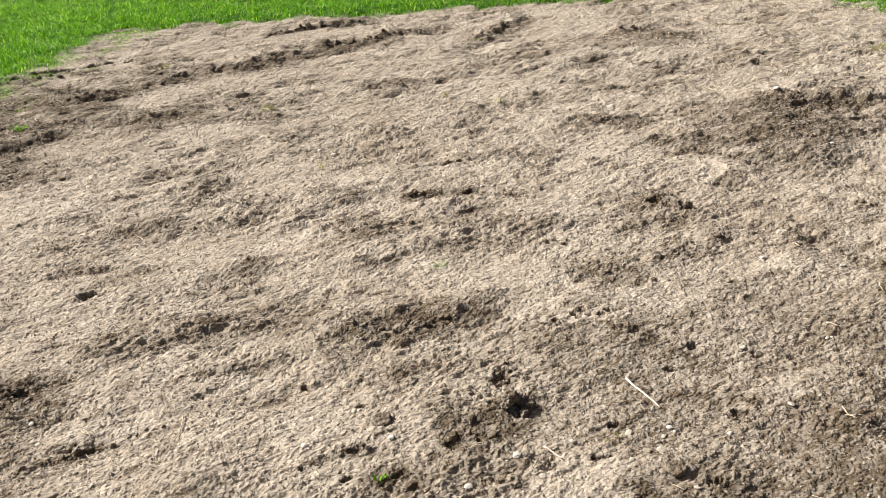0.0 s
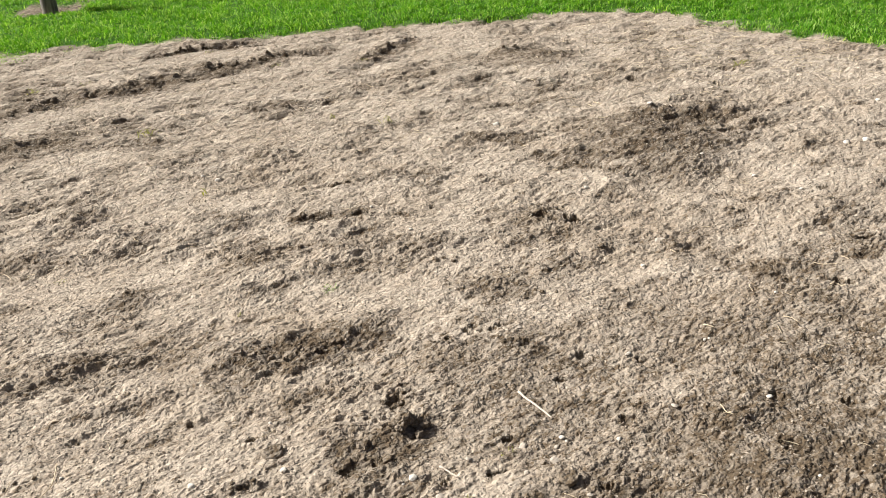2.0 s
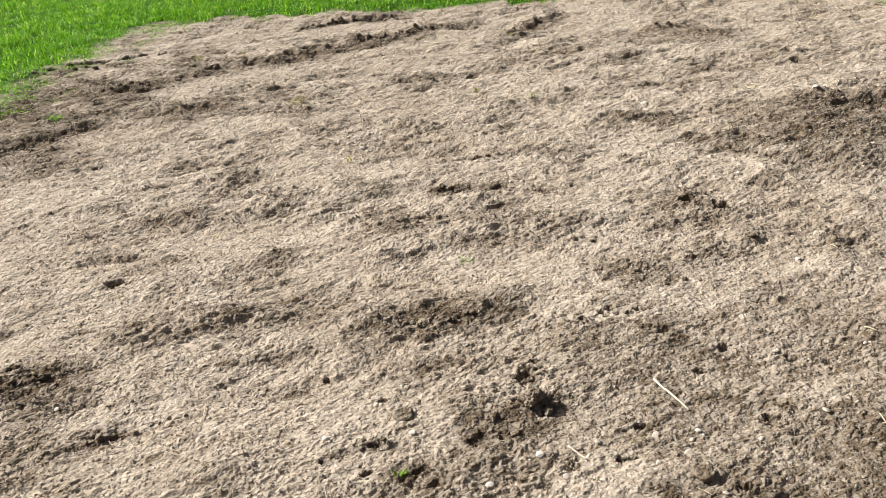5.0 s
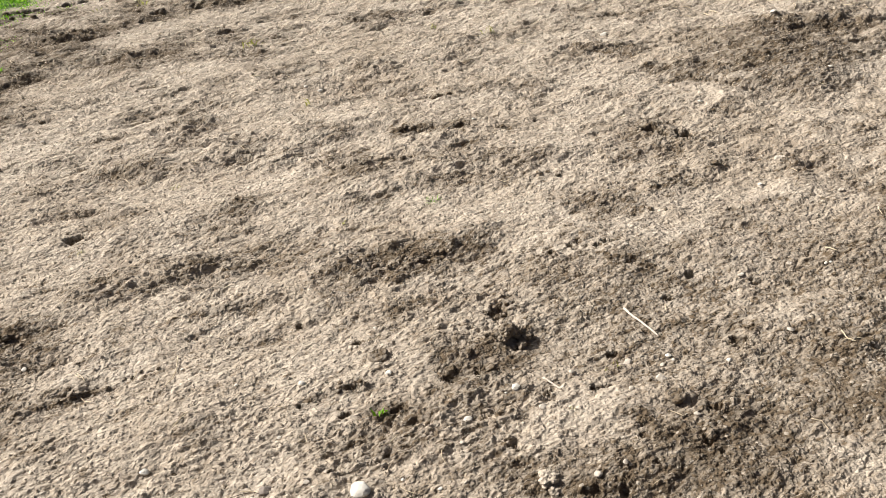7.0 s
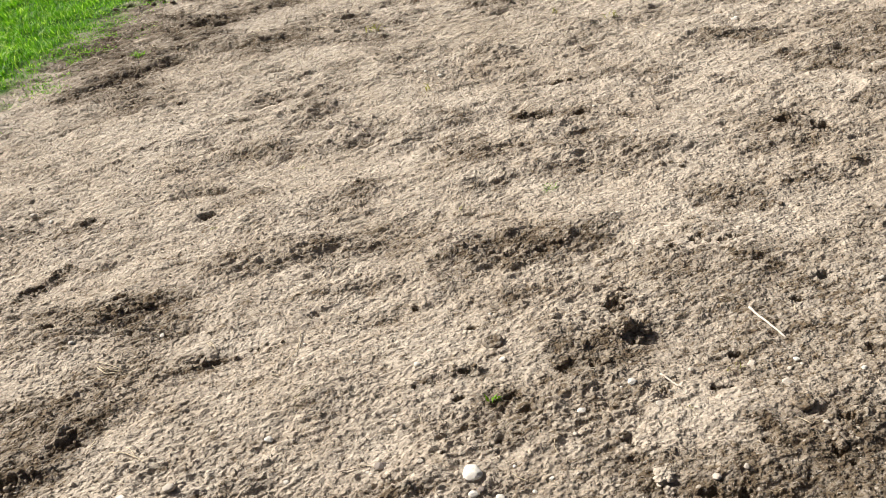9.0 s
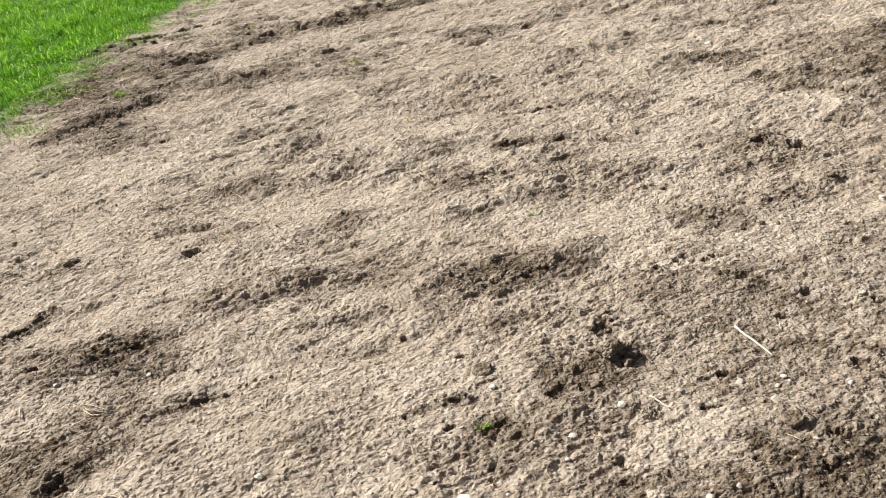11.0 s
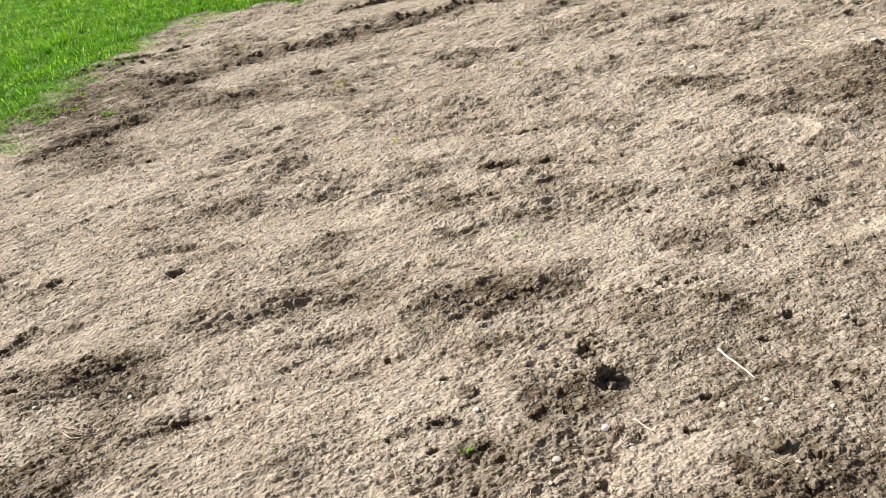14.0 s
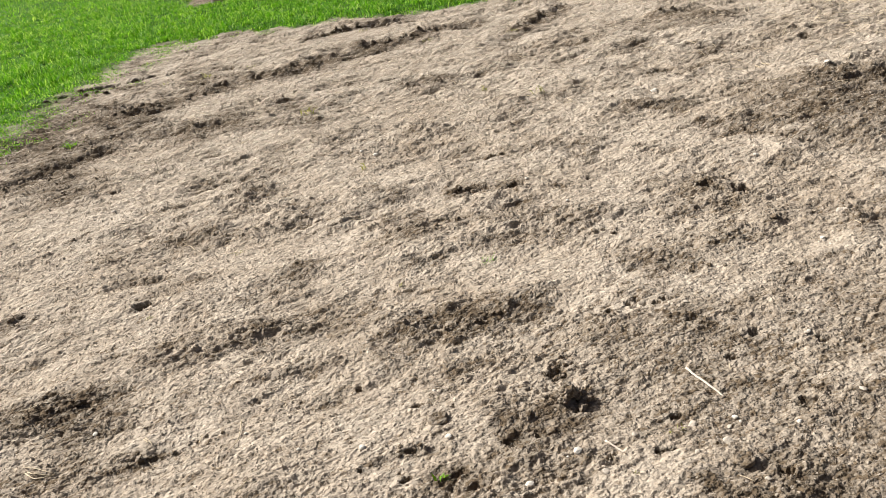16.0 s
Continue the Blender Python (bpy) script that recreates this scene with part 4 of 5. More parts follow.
def build_fibres():
    """Short dead roots and grass fibres raked into the top of the soil."""
    n = 52000
    r = 1.05 * (8.0 / 1.05) ** rng.random(n)
    ang = rng.uniform(-0.8, 0.75, n)
    x, y = r * np.sin(ang), r * np.cos(ang)
    keep = (outside(x, y) < -0.05) & (rng.random(n) > 0.35 + 0.75 * land(x, y)[1])
    x, y, r = x[keep], y[keep], r[keep]
    n = len(x)
    turn = rng.normal(0.35, 0.6, n)
    half = rng.uniform(0.003, 0.009, n) * (0.6 + 0.2 * r)
    wide = rng.uniform(0.0004, 0.0010, n) * (0.5 + 0.35 * r)
    dx, dy = np.cos(turn), np.sin(turn)
    bend = rng.normal(0, 0.3, n)
    pts = np.zeros((n, 3, 2, 3))
    for k, e in enumerate((-1, 0, 1)):
        cx, cy = x + dx * half * e + (e == 0) * dy * half * bend, y + dy * half * e - (e == 0) * dx * half * bend
        cz = land(cx, cy)[0] + 0.001 + (e == 0) * 0.07 * half
        for j, o in enumerate((-1, 1)):
            pts[:, k, j] = np.stack([cx - dy * wide * o, cy + dx * wide * o, cz + wide * 0.6 * o], -1)
    quad = np.array([[0, 1, 3, 2], [2, 3, 5, 4]])
    faces = (quad[None] + (6 * np.arange(n))[:, None, None]).reshape(-1, 4)
    me = mesh_from("root_fibres", pts.reshape(-1, 3), faces, FIBRE)
    tagged(new("root_fibres", me), "short dry root fibres raked into the topsoil", "roots", kind="stuff")


build_crumbs()
build_fibres()
build_lawn()
build_litter()


# ---- single things on the soil ----
def lump_mesh(name, sub, jag, seed, material, flat=False):
    """A rounded lump one metre across, uneven all over."""
    bm = bmesh.new()
    bmesh.ops.create_icosphere(bm, subdivisions=sub, radius=0.5)
    off = Vector((seed * 3.1, seed * 1.7, seed * 0.9))
    for v in bm.verts:
        k = 1 + jag * noise.noise(v.co * 2.2 + off) + 0.55 * jag * noise.noise(v.co * 5.5 + off) + 0.3 * jag * noise.noise(v.co * 12 + off)
        v.co *= k + 0.6 * jag * (0.35 - abs(noise.noise(v.co * 6 - off))) + 0.3 * jag * noise.noise(v.co * 24 + off)
    if flat:
        for _ in range(4):
            n = Vector((random.uniform(-1, 1), random.uniform(-1, 1), random.uniform(-0.3, 1))).normalized()
            cut = random.uniform(0.36, 0.46)
            for v in bm.verts:
                d = v.co.dot(n) - cut
                if d > 0:
                    v.co -= n * d * 0.8
    me = bpy.data.meshes.new(name)
    bm.to_mesh(me)
    bm.free()
    for p in me.polygons:
        p.use_smooth = True
    me.materials.append(material)
    return me


LUMPS = {}


def pebble(x, y, wide, squat, kind):
    material, label = kind
    if kind is PALE_CLAY:
        return clod(x, y, wide, 0.4, 0.15, DRY_CLOD, "crumbling lump of dry pale soil")
    wide *= 1.08
    key = (material.name, random.randrange(4))
    if key not in LUMPS:
        LUMPS[key] = lump_mesh("pebble", 3, 0.28, len(LUMPS) + 1, material, True)
    ob = new("pebble" if wide < 0.05 else "stone", LUMPS[key])
    tall = wide * random.uniform(0.40, 0.55)
    ob.matrix_world = Matrix.LocRotScale((x, y, height(x, y) + tall * 0.30), Euler((random.uniform(-0.3, 0.3), random.uniform(-0.3, 0.3), random.uniform(-0.5, 0.5))), (wide, wide * random.uniform(0.7, 0.95), tall))
    return tagged(ob, label, "stone", "pebbles strewn over the plot")


def clod(x, y, wide, squat, lift=0.2, material=None, label="dark crumbly clod of damp soil"):
    material = material or CLOD
    key = (material.name, wide < 0.035, random.randrange(5))
    if key not in LUMPS:
        LUMPS[key] = lump_mesh("soil_clod", 3 if wide < 0.035 else 4, 0.62, len(LUMPS) + 11, material)
    ob = new("soil_clod", LUMPS[key])
    tall = wide * min(0.62, squat)
    wide *= 0.85
    ob.matrix_world = Matrix.LocRotScale((x, y, height(x, y) + tall * lift), Euler((0, 0, random.uniform(0, 6.28))), (wide, wide * 0.85, tall))
    return tagged(ob, label, "clod", "clods of turned soil")


def stalk(points, radius, kind):
    """A bent stalk through the points, resting on the soil."""
    material, label, category = kind
    radius *= 0.95 if kind is BARE_STICK else 0.72
    fine = []
    for k in range(len(points) - 1):
        for s in range(5):
            fine.append(Vector(points[k]).lerp(Vector(points[k + 1]), s / 5))
    fine.append(Vector(points[-1]))
    fine = [Vector((p.x, p.y, 0)) for p in fine]
    for _ in range(3):
        fine = [fine[0]] + [(a + 2 * b + c) / 4 for a, b, c in zip(fine, fine[1:], fine[2:])] + [fine[-1]]
    n = len(fine)
    lie = [height(p.x, p.y) for p in fine]
    for k, p in enumerate(fine):  # stiff: it bridges the small dips
        p.z = max(lie[max(0, k - 3) : k + 4]) * 0.5 + 0.5 * lie[k] + radius * 0.9 + 0.003
    o = fine[n // 2].copy()
    bm = bmesh.new()
    rings = []
    for k, p in enumerate(fine):
        way = (fine[min(k + 1, n - 1)] - fine[max(k - 1, 0)]).normalized()
        side = way.cross(Vector((0, 0, 1))).normalized()
        up = side.cross(way)
        r = radius * (1 - 0.35 * k / n) * (1 + 0.16 * noise.noise(p * 60))
        rings.append([bm.verts.new(p - o + (side * math.cos(a) + up * math.sin(a)) * r) for a in [i * math.tau / 7 for i in range(7)]])
    for a, b in zip(rings, rings[1:]):
        for i in range(7):
            bm.faces.new((a[i], a[(i + 1) % 7], b[(i + 1) % 7], b[i]))
    bm.faces.new(rings[0][::-1])
    bm.faces.new(rings[-1])
    bmesh.ops.recalc_face_normals(bm, faces=bm.faces)
    me = bpy.data.meshes.new(category)
    bm.to_mesh(me)
    bm.free()
    for p in me.polygons:
        p.use_smooth = True
    me.materials.append(material)
    ob = new(category, me)
    ob.location = o
    return tagged(ob, label, category, "dry stalks strewn over the plot")


def cake(x, y, wide):
    """A round cake of dug soil with an uneven rim."""
    bm = bmesh.new()
    rings = []
    for k, (r, z) in enumerate(((0.50, -0.16), (0.52, 0.02), (0.47, 0.13), (0.40, 0.17), (0.31, 0.13), (0.22, 0.16), (0.12, 0.14))):
        ring = []
        for i in range(30):
            a = math.tau * i / 30
            p = Vector((math.cos(a), math.sin(a), 0))
            rr = r * (1 + 0.13 * noise.noise(p * 1.3 + Vector((x, y, 0))) + 0.07 * noise.noise(p * 4 + Vector((k, y, 3))))
            ring.append(bm.verts.new((rr * p.x, rr * p.y * 0.9, z + 0.05 * noise.noise(p * 3 + Vector((0, k * 0.6, 5))))))
        rings.append(ring)
    for a, b in zip(rings, rings[1:]):
        for i in range(30):
            bm.faces.new((a[i], a[(i + 1) % 30], b[(i + 1) % 30], b[i]))
    bm.faces.new(rings[-1])
    me = bpy.data.meshes.new("soil_cake")
    bm.to_mesh(me)
    bm.free()
    for p in me.polygons:
        p.use_smooth = True
    me.materials.append(CLOD)
    ob = new("soil_cake", me)
    ob.matrix_world = Matrix.LocRotScale((x, y, height(x, y) + wide * 0.15), Euler((radians(6), 0, 0)), (wide, wide, 0.8 * wide))
    return tagged(ob, "round flattened cake of dark soil on the plot", "clod", "clods of turned soil")


FRESH = (SPROUT, "small fresh green seedling sprouting from the soil", "seedling")
DRY = (WITHERED, "thin yellowing grass tuft rooted in the soil", "grass tuft")


def sprig(x, y, wide, count, kind):
    material, label, category = kind
    root = new(category.replace(" ", "_"))
    root.location = (x, y, height(x, y) - 0.003)
    tagged(root, label, category, "sprouts on the plot")
    for k in range(count):
        one = np.zeros(1)
        sx, sy = random.gauss(0, wide * 0.22), random.gauss(0, wide * 0.16)
        tall = wide * (random.uniform(0.8, 1.2) if kind is FRESH and count < 7 else random.uniform(0.45, 0.9) if count < 7 else random.uniform(0.3, 0.65))
        pts, tri = blades(one + sx, one + sy, one - 0.002, one + tall, one + wide * (0.045 if count > 6 else 0.2 if kind is FRESH else 0.08), one + (random.uniform(0.2, 0.8) if count < 7 else random.uniform(0.5, 1.5)))
        leaf = new("leaf", mesh_from("leaf", pts, tri, material))
        leaf.parent = root
    return root


clod(-0.337, 2.236, 0.023, 0.65, .28)
clod(-0.307, 2.223, 0.019, 0.54, .28)
clod(-0.263, 2.260, 0.018, 0.63, .28)
clod(-0.240, 2.220, 0.022, 0.74, .28)
clod(-0.215, 2.219, 0.022, 0.57, .28)
clod(-0.192, 2.193, 0.016, 0.58, .28)
clod(-0.141, 2.237, 0.019, 0.69, .28)
clod(-0.133, 2.227, 0.017, 0.52, .28)
clod(-0.090, 2.214, 0.015, 0.66, .28)
clod(-0.068, 2.235, 0.022, 0.55, .28)
clod(-0.025, 2.250, 0.022, 0.71, .28)
clod(-0.006, 2.244, 0.024, 0.53, .28)
clod(0.037, 2.285, 0.019, 0.54, .28)
clod(-0.117, 3.332, 0.033, 0.57, .28)
clod(-0.077, 3.325, 0.028, 0.55, .28)
clod(-0.047, 3.301, 0.030, 0.64, .28)
clod(0.141, 3.314, 0.032, 0.54, .28)
clod(0.177, 3.282, 0.027, 0.74, .28)
clod(0.206, 3.262, 0.017, 0.59, .28)
clod(0.339, 3.255, 0.020, 0.71, .28)
clod(-0.397, 3.006, 0.024, 0.71, .28)
clod(-0.312, 2.987, 0.019, 0.64, .28)
clod(-0.272, 3.041, 0.027, 0.59, .28)
clod(-0.226, 3.001, 0.027, 0.63, .28)
clod(-0.177, 3.043, 0.024, 0.53, .28)
clod(-0.129, 3.024, 0.029, 0.60, .28)
clod(-0.097, 3.029, 0.019, 0.69, .28)
clod(0.421, 2.735, 0.029, 0.60, .28)
clod(0.455, 2.736, 0.022, 0.52, .28)
clod(0.491, 2.708, 0.023, 0.69, .28)
clod(0.612, 2.465, 0.025, 0.70, .28)
clod(0.653, 2.487, 0.021, 0.59, .28)
clod(0.703, 2.375, 0.018, 0.65, .28)
clod(0.772, 2.388, 0.020, 0.60, .28)
clod(0.822, 2.367, 0.016, 0.63, .28)
clod(0.588, 2.061, 0.016, 0.55, .28)
clod(0.630, 2.041, 0.014, 0.57, .28)
clod(0.979, 2.863, 0.024, 0.73, .28)
clod(1.107, 2.655, 0.026, 0.72, .28)
clod(1.973, 4.142, 0.028, 0.72, .28)
clod(1.958, 4.084, 0.021, 0.69, .28)
clod(2.040, 4.100, 0.018, 0.52, .28)
clod(2.048, 4.063, 0.022, 0.67, .28)
clod(2.131, 4.146, 0.031, 0.58, .28)
clod(2.144, 4.085, 0.027, 0.70, .28)
clod(2.236, 4.173, 0.027, 0.72, .28)
clod(2.231, 4.071, 0.018, 0.59, .28)
clod(1.319, 3.579, 0.024, 0.67, .28)
clod(1.352, 3.540, 0.023, 0.64, .28)
clod(1.383, 3.527, 0.025, 0.65, .28)
clod(1.413, 3.481, 0.015, 0.63, .28)
clod(1.441, 3.437, 0.025, 0.60, .28)
clod(1.456, 3.413, 0.016, 0.72, .28)
clod(1.492, 3.355, 0.017, 0.53, .28)
clod(1.530, 3.346, 0.019, 0.60, .28)
clod(1.606, 6.272, 0.037, 0.67, .28)
clod(1.705, 6.281, 0.045, 0.61, .28)
clod(1.760, 6.224, 0.032, 0.72, .28)
clod(1.908, 5.904, 0.028, 0.65, .28)
clod(1.984, 5.712, 0.026, 0.66, .28)
clod(0.476, 6.500, 0.035, 0.68, .28)
clod(0.537, 6.548, 0.041, 0.67, .28)
clod(0.585, 6.586, 0.040, 0.67, .28)
clod(0.675, 6.730, 0.037, 0.73, .28)
clod(0.736, 6.825, 0.026, 0.71, .28)
clod(0.866, 6.975, 0.034, 0.55, .28)
clod(0.065, 3.719, 0.027, 0.55, .28)
clod(0.119, 3.705, 0.027, 0.70, .28)
clod(-0.379, 5.190, 0.032, 0.64, .28)
clod(-0.345, 5.183, 0.039, 0.73, .28)
clod(-0.277, 5.159, 0.027, 0.53, .28)
clod(-0.190, 5.134, 0.039, 0.63, .28)
clod(-1.670, 6.041, 0.044, 0.69, .28)
clod(-1.637, 6.108, 0.045, 0.62, .28)
clod(-1.529, 6.035, 0.039, 0.68, .28)
clod(-1.492, 6.150, 0.029, 0.75, .28)
clod(-1.443, 6.078, 0.045, 0.56, .28)
clod(-2.106, 6.004, 0.032, 0.62, .28)
clod(-1.989, 5.911, 0.027, 0.74, .28)
clod(-1.936, 5.897, 0.032, 0.68, .28)
clod(-1.369, 6.222, 0.041, 0.66, .28)
clod(-1.249, 6.291, 0.034, 0.65, .28)
clod(-1.203, 6.178, 0.034, 0.56, .28)
clod(-0.837, 6.503, 0.026, 0.56, .28)
clod(-0.764, 6.585, 0.044, 0.65, .28)
clod(-0.654, 6.561, 0.033, 0.58, .28)
clod(-0.630, 6.636, 0.041, 0.68, .28)
clod(-0.546, 6.651, 0.046, 0.74, .28)
clod(-0.486, 6.713, 0.045, 0.62, .28)
clod(-0.390, 6.665, 0.045, 0.52, .28)
clod(-1.424, 7.105, 0.039, 0.62, .28)
clod(-1.396, 7.158, 0.033, 0.63, .28)
clod(-1.284, 7.232, 0.051, 0.54, .28)
clod(-1.214, 7.312, 0.034, 0.68, .28)
clod(-1.167, 7.325, 0.031, 0.70, .28)
clod(-1.095, 7.340, 0.055, 0.70, .28)
clod(-0.972, 7.341, 0.053, 0.70, .28)
clod(-0.853, 7.322, 0.043, 0.74, .28)
clod(-0.775, 7.444, 0.031, 0.65, .28)
clod(-0.679, 7.376, 0.049, 0.57, .28)
clod(-0.627, 7.456, 0.039, 0.57, .28)
clod(-0.280, 6.767, 0.031, 0.68, .28)
clod(-0.222, 6.753, 0.051, 0.72, .28)
clod(-0.144, 6.798, 0.039, 0.64, .28)
clod(-0.045, 6.757, 0.043, 0.70, .28)
clod(0.037, 6.769, 0.027, 0.52, .28)
clod(-0.627, 6.587, 0.047, 0.76, 0.35)
clod(-0.530, 6.631, 0.048, 0.74, 0.35)
clod(-0.433, 6.675, 0.062, 0.58, 0.35)
clod(-0.365, 6.760, 0.054, 0.67, 0.35)
clod(-0.765, 6.588, 0.056, 0.64, 0.35)
clod(-0.862, 6.565, 0.055, 0.65, 0.35)
clod(-1.668, 6.084, 0.052, 0.74, 0.35)
clod(-1.585, 6.142, 0.049, 0.79, 0.35)
clod(-1.468, 6.200, 0.052, 0.75, 0.35)
clod(-1.426, 6.229, 0.066, 0.60, 0.35)
clod(-2.087, 6.035, 0.055, 0.70, 0.35)
clod(-1.921, 5.970, 0.056, 0.68, 0.35)
clod(-3.174, 6.217, 0.045, 0.60, .28)
clod(-3.109, 6.281, 0.042, 0.65, .28)
clod(-3.009, 6.230, 0.051, 0.51, .28)
clod(-2.994, 6.357, 0.037, 0.70, .28)
clod(-2.880, 6.305, 0.029, 0.70, .28)
clod(-3.472, 6.132, 0.048, 0.51, .28)
clod(-3.384, 6.110, 0.028, 0.53, .28)
clod(-2.632, 5.462, 0.037, 0.51, .28)
clod(-2.565, 5.464, 0.031, 0.55, .28)
clod(-2.522, 5.521, 0.045, 0.51, .28)
clod(-2.376, 5.440, 0.039, 0.57, .28)
clod(-2.326, 5.563, 0.035, 0.57, .28)
clod(-2.203, 5.501, 0.040, 0.59, .28)
clod(-2.127, 5.519, 0.031, 0.63, .28)
clod(-2.126, 5.662, 0.040, 0.52, .28)
clod(-2.020, 5.713, 0.039, 0.69, .28)
clod(-2.710, 4.368, 0.028, 0.60, .28)
clod(-2.655, 4.339, 0.022, 0.58, .28)
clod(-2.675, 4.435, 0.035, 0.73, .28)
clod(-2.622, 4.520, 0.028, 0.72, .28)
clod(-2.580, 4.500, 0.036, 0.72, .28)
clod(-2.543, 4.500, 0.023, 0.55, .28)
clod(-2.948, 4.142, 0.036, 0.59, .28)
clod(-2.905, 4.138, 0.025, 0.52, .28)
clod(-2.870, 4.245, 0.022, 0.62, .28)
clod(-2.834, 4.200, 0.021, 0.51, .28)
clod(-2.784, 4.298, 0.038, 0.72, .28)
clod(-2.777, 4.379, 0.033, 0.52, .28)
clod(-2.014, 3.309, 0.020, 0.69, .28)
clod(-1.543, 2.007, 0.023, 0.74, .28)
clod(-1.518, 2.010, 0.025, 0.65, .28)
clod(-1.503, 2.041, 0.023, 0.55, .28)
clod(-1.475, 2.036, 0.018, 0.55, .28)
clod(-1.453, 2.032, 0.026, 0.71, .28)
clod(-0.826, 1.914, 0.012, 0.72, .28)
clod(-0.808, 1.925, 0.013, 0.69, .28)
clod(-1.030, 1.736, 0.020, 0.63, .28)
clod(-0.990, 1.769, 0.018, 0.52, .28)
clod(-0.967, 1.773, 0.013, 0.60, .28)
clod(-0.941, 1.788, 0.016, 0.75, .28)
clod(-0.887, 1.787, 0.014, 0.53, .28)
clod(-1.159, 1.690, 0.022, 0.62, .28)
clod(-1.122, 1.707, 0.022, 0.58, .28)
clod(-0.328, 1.625, 0.017, 0.51, .28)
clod(-0.293, 1.623, 0.015, 0.55, .28)
clod(-0.271, 1.618, 0.015, 0.64, .28)
clod(0.138, 1.911, 0.022, 0.67, 0.2)
clod(0.164, 1.878, 0.021, 0.67, 0.2)
clod(0.177, 1.909, 0.018, 0.70, 0.2)
clod(-1.462, 1.340, 0.015, 0.52, .28)
clod(-1.442, 1.350, 0.015, 0.68, .28)
clod(-1.447, 1.412, 0.014, 0.57, .28)
clod(-1.421, 1.397, 0.018, 0.52, .28)
clod(-1.422, 1.431, 0.021, 0.67, .28)
clod(-1.514, 1.221, 0.012, 0.50, .28)
clod(-1.502, 1.237, 0.023, 0.63, .28)
clod(-1.490, 1.247, 0.011, 0.70, .28)
clod(-1.482, 1.275, 0.013, 0.71, .28)
clod(-1.455, 1.284, 0.023, 0.72, .28)
clod(-2.000, 2.131, 0.017, 0.61, .28)
clod(-1.983, 2.149, 0.019, 0.72, .28)
clod(-1.953, 2.142, 0.022, 0.68, .28)
clod(-1.930, 2.177, 0.017, 0.56, .28)
clod(-1.924, 2.221, 0.020, 0.58, .28)
clod(-1.913, 2.239, 0.029, 0.72, .28)
clod(-1.975, 2.605, 0.034, 0.58, .28)
clod(-1.951, 2.627, 0.033, 0.66, .28)
clod(0.454, 1.361, 0.015, 0.52, .28)
clod(0.459, 1.340, 0.010, 0.53, .28)
clod(0.472, 1.342, 0.016, 0.63, .28)
clod(0.494, 1.313, 0.016, 0.65, .28)
clod(0.113, 1.284, 0.010, 0.66, .28)
clod(0.133, 1.278, 0.015, 0.65, .28)
clod(0.161, 1.285, 0.010, 0.67, .28)
clod(0.199, 1.293, 0.012, 0.54, .28)
clod(0.223, 1.292, 0.018, 0.57, .28)
clod(-0.334, 1.599, 0.020, 0.68, .28)
clod(-0.287, 1.604, 0.010, 0.58, .28)
clod(-0.256, 1.610, 0.017, 0.53, .28)
clod(-1.152, 1.720, 0.024, 0.52, .28)
clod(-1.124, 1.714, 0.016, 0.62, .28)
clod(1.587, 2.430, 0.020, 0.72, .28)
clod(1.629, 2.387, 0.026, 0.70, .28)
clod(1.675, 2.380, 0.017, 0.74, .28)
clod(1.660, 2.305, 0.025, 0.72, .28)
clod(1.685, 2.268, 0.029, 0.56, .28)
clod(1.800, 2.872, 0.033, 0.60, .28)
clod(1.823, 2.838, 0.017, 0.72, .28)
clod(1.072, 1.601, 0.016, 0.56, .28)
clod(1.104, 1.580, 0.019, 0.69, .28)
clod(1.129, 1.558, 0.014, 0.64, .28)
clod(2.139, 2.479, 0.027, 0.61, .28)
clod(2.160, 2.475, 0.028, 0.52, .28)
clod(2.059, 2.347, 0.024, 0.60, .28)
clod(2.608, 4.205, 0.032, 0.59, .28)
clod(3.281, 4.100, 0.021, 0.68, .28)
clod(3.288, 4.050, 0.039, 0.63, .28)
clod(3.102, 3.726, 0.028, 0.63, .28)
clod(3.184, 3.724, 0.027, 0.62, .28)
clod(0.590, 6.601, 0.042, 0.51, .28)
clod(0.680, 6.713, 0.040, 0.64, .28)
clod(0.839, 7.025, 0.036, 0.68, .28)
pebble(-0.262, 1.244, 0.0517, 0.61, CHALK)
pebble(-0.255, 1.181, 0.0239, 0.82, CHALK)
pebble(-0.192, 1.178, 0.0211, 1.00, CHALK)
pebble(-0.237, 1.198, 0.0170, 1.00, DARK_STONE)
pebble(-1.159, 1.185, 0.0345, 0.67, CHALK)
pebble(-1.040, 1.226, 0.0310, 0.86, GREY_STONE)
pebble(-0.820, 1.385, 0.0225, 0.86, CHALK)
pebble(-0.484, 1.457, 0.0110, 1.00, CHALK)
pebble(0.016, 1.442, 0.0230, 0.80, CHALK)
pebble(0.303, 1.206, 0.0201, 1.00, GREY_STONE)
pebble(0.593, 1.601, 0.0168, 1.00, CHALK)
pebble(0.567, 1.569, 0.0149, 0.78, GREY_STONE)
pebble(0.543, 1.511, 0.0261, 0.69, GREY_STONE)
pebble(0.475, 1.590, 0.0231, 0.64, GREY_STONE)
pebble(0.154, 1.528, 0.0221, 0.64, CHALK)
pebble(0.590, 1.362, 0.0156, 0.90, GREY_STONE)
pebble(0.749, 1.561, 0.0153, 0.56, CHALK)
pebble(-0.441, 1.648, 0.0200, 0.58, CHALK)
pebble(-0.191, 1.639, 0.0180, 0.55, CHALK)
pebble(-0.394, 1.287, 0.0162, 0.91, GREY_STONE)
pebble(-0.498, 1.286, 0.0327, 0.64, DARK_STONE)
pebble(-0.006, 1.355, 0.0133, 0.89, GREY_STONE)
pebble(-0.111, 1.199, 0.0126, 0.78, CHALK)
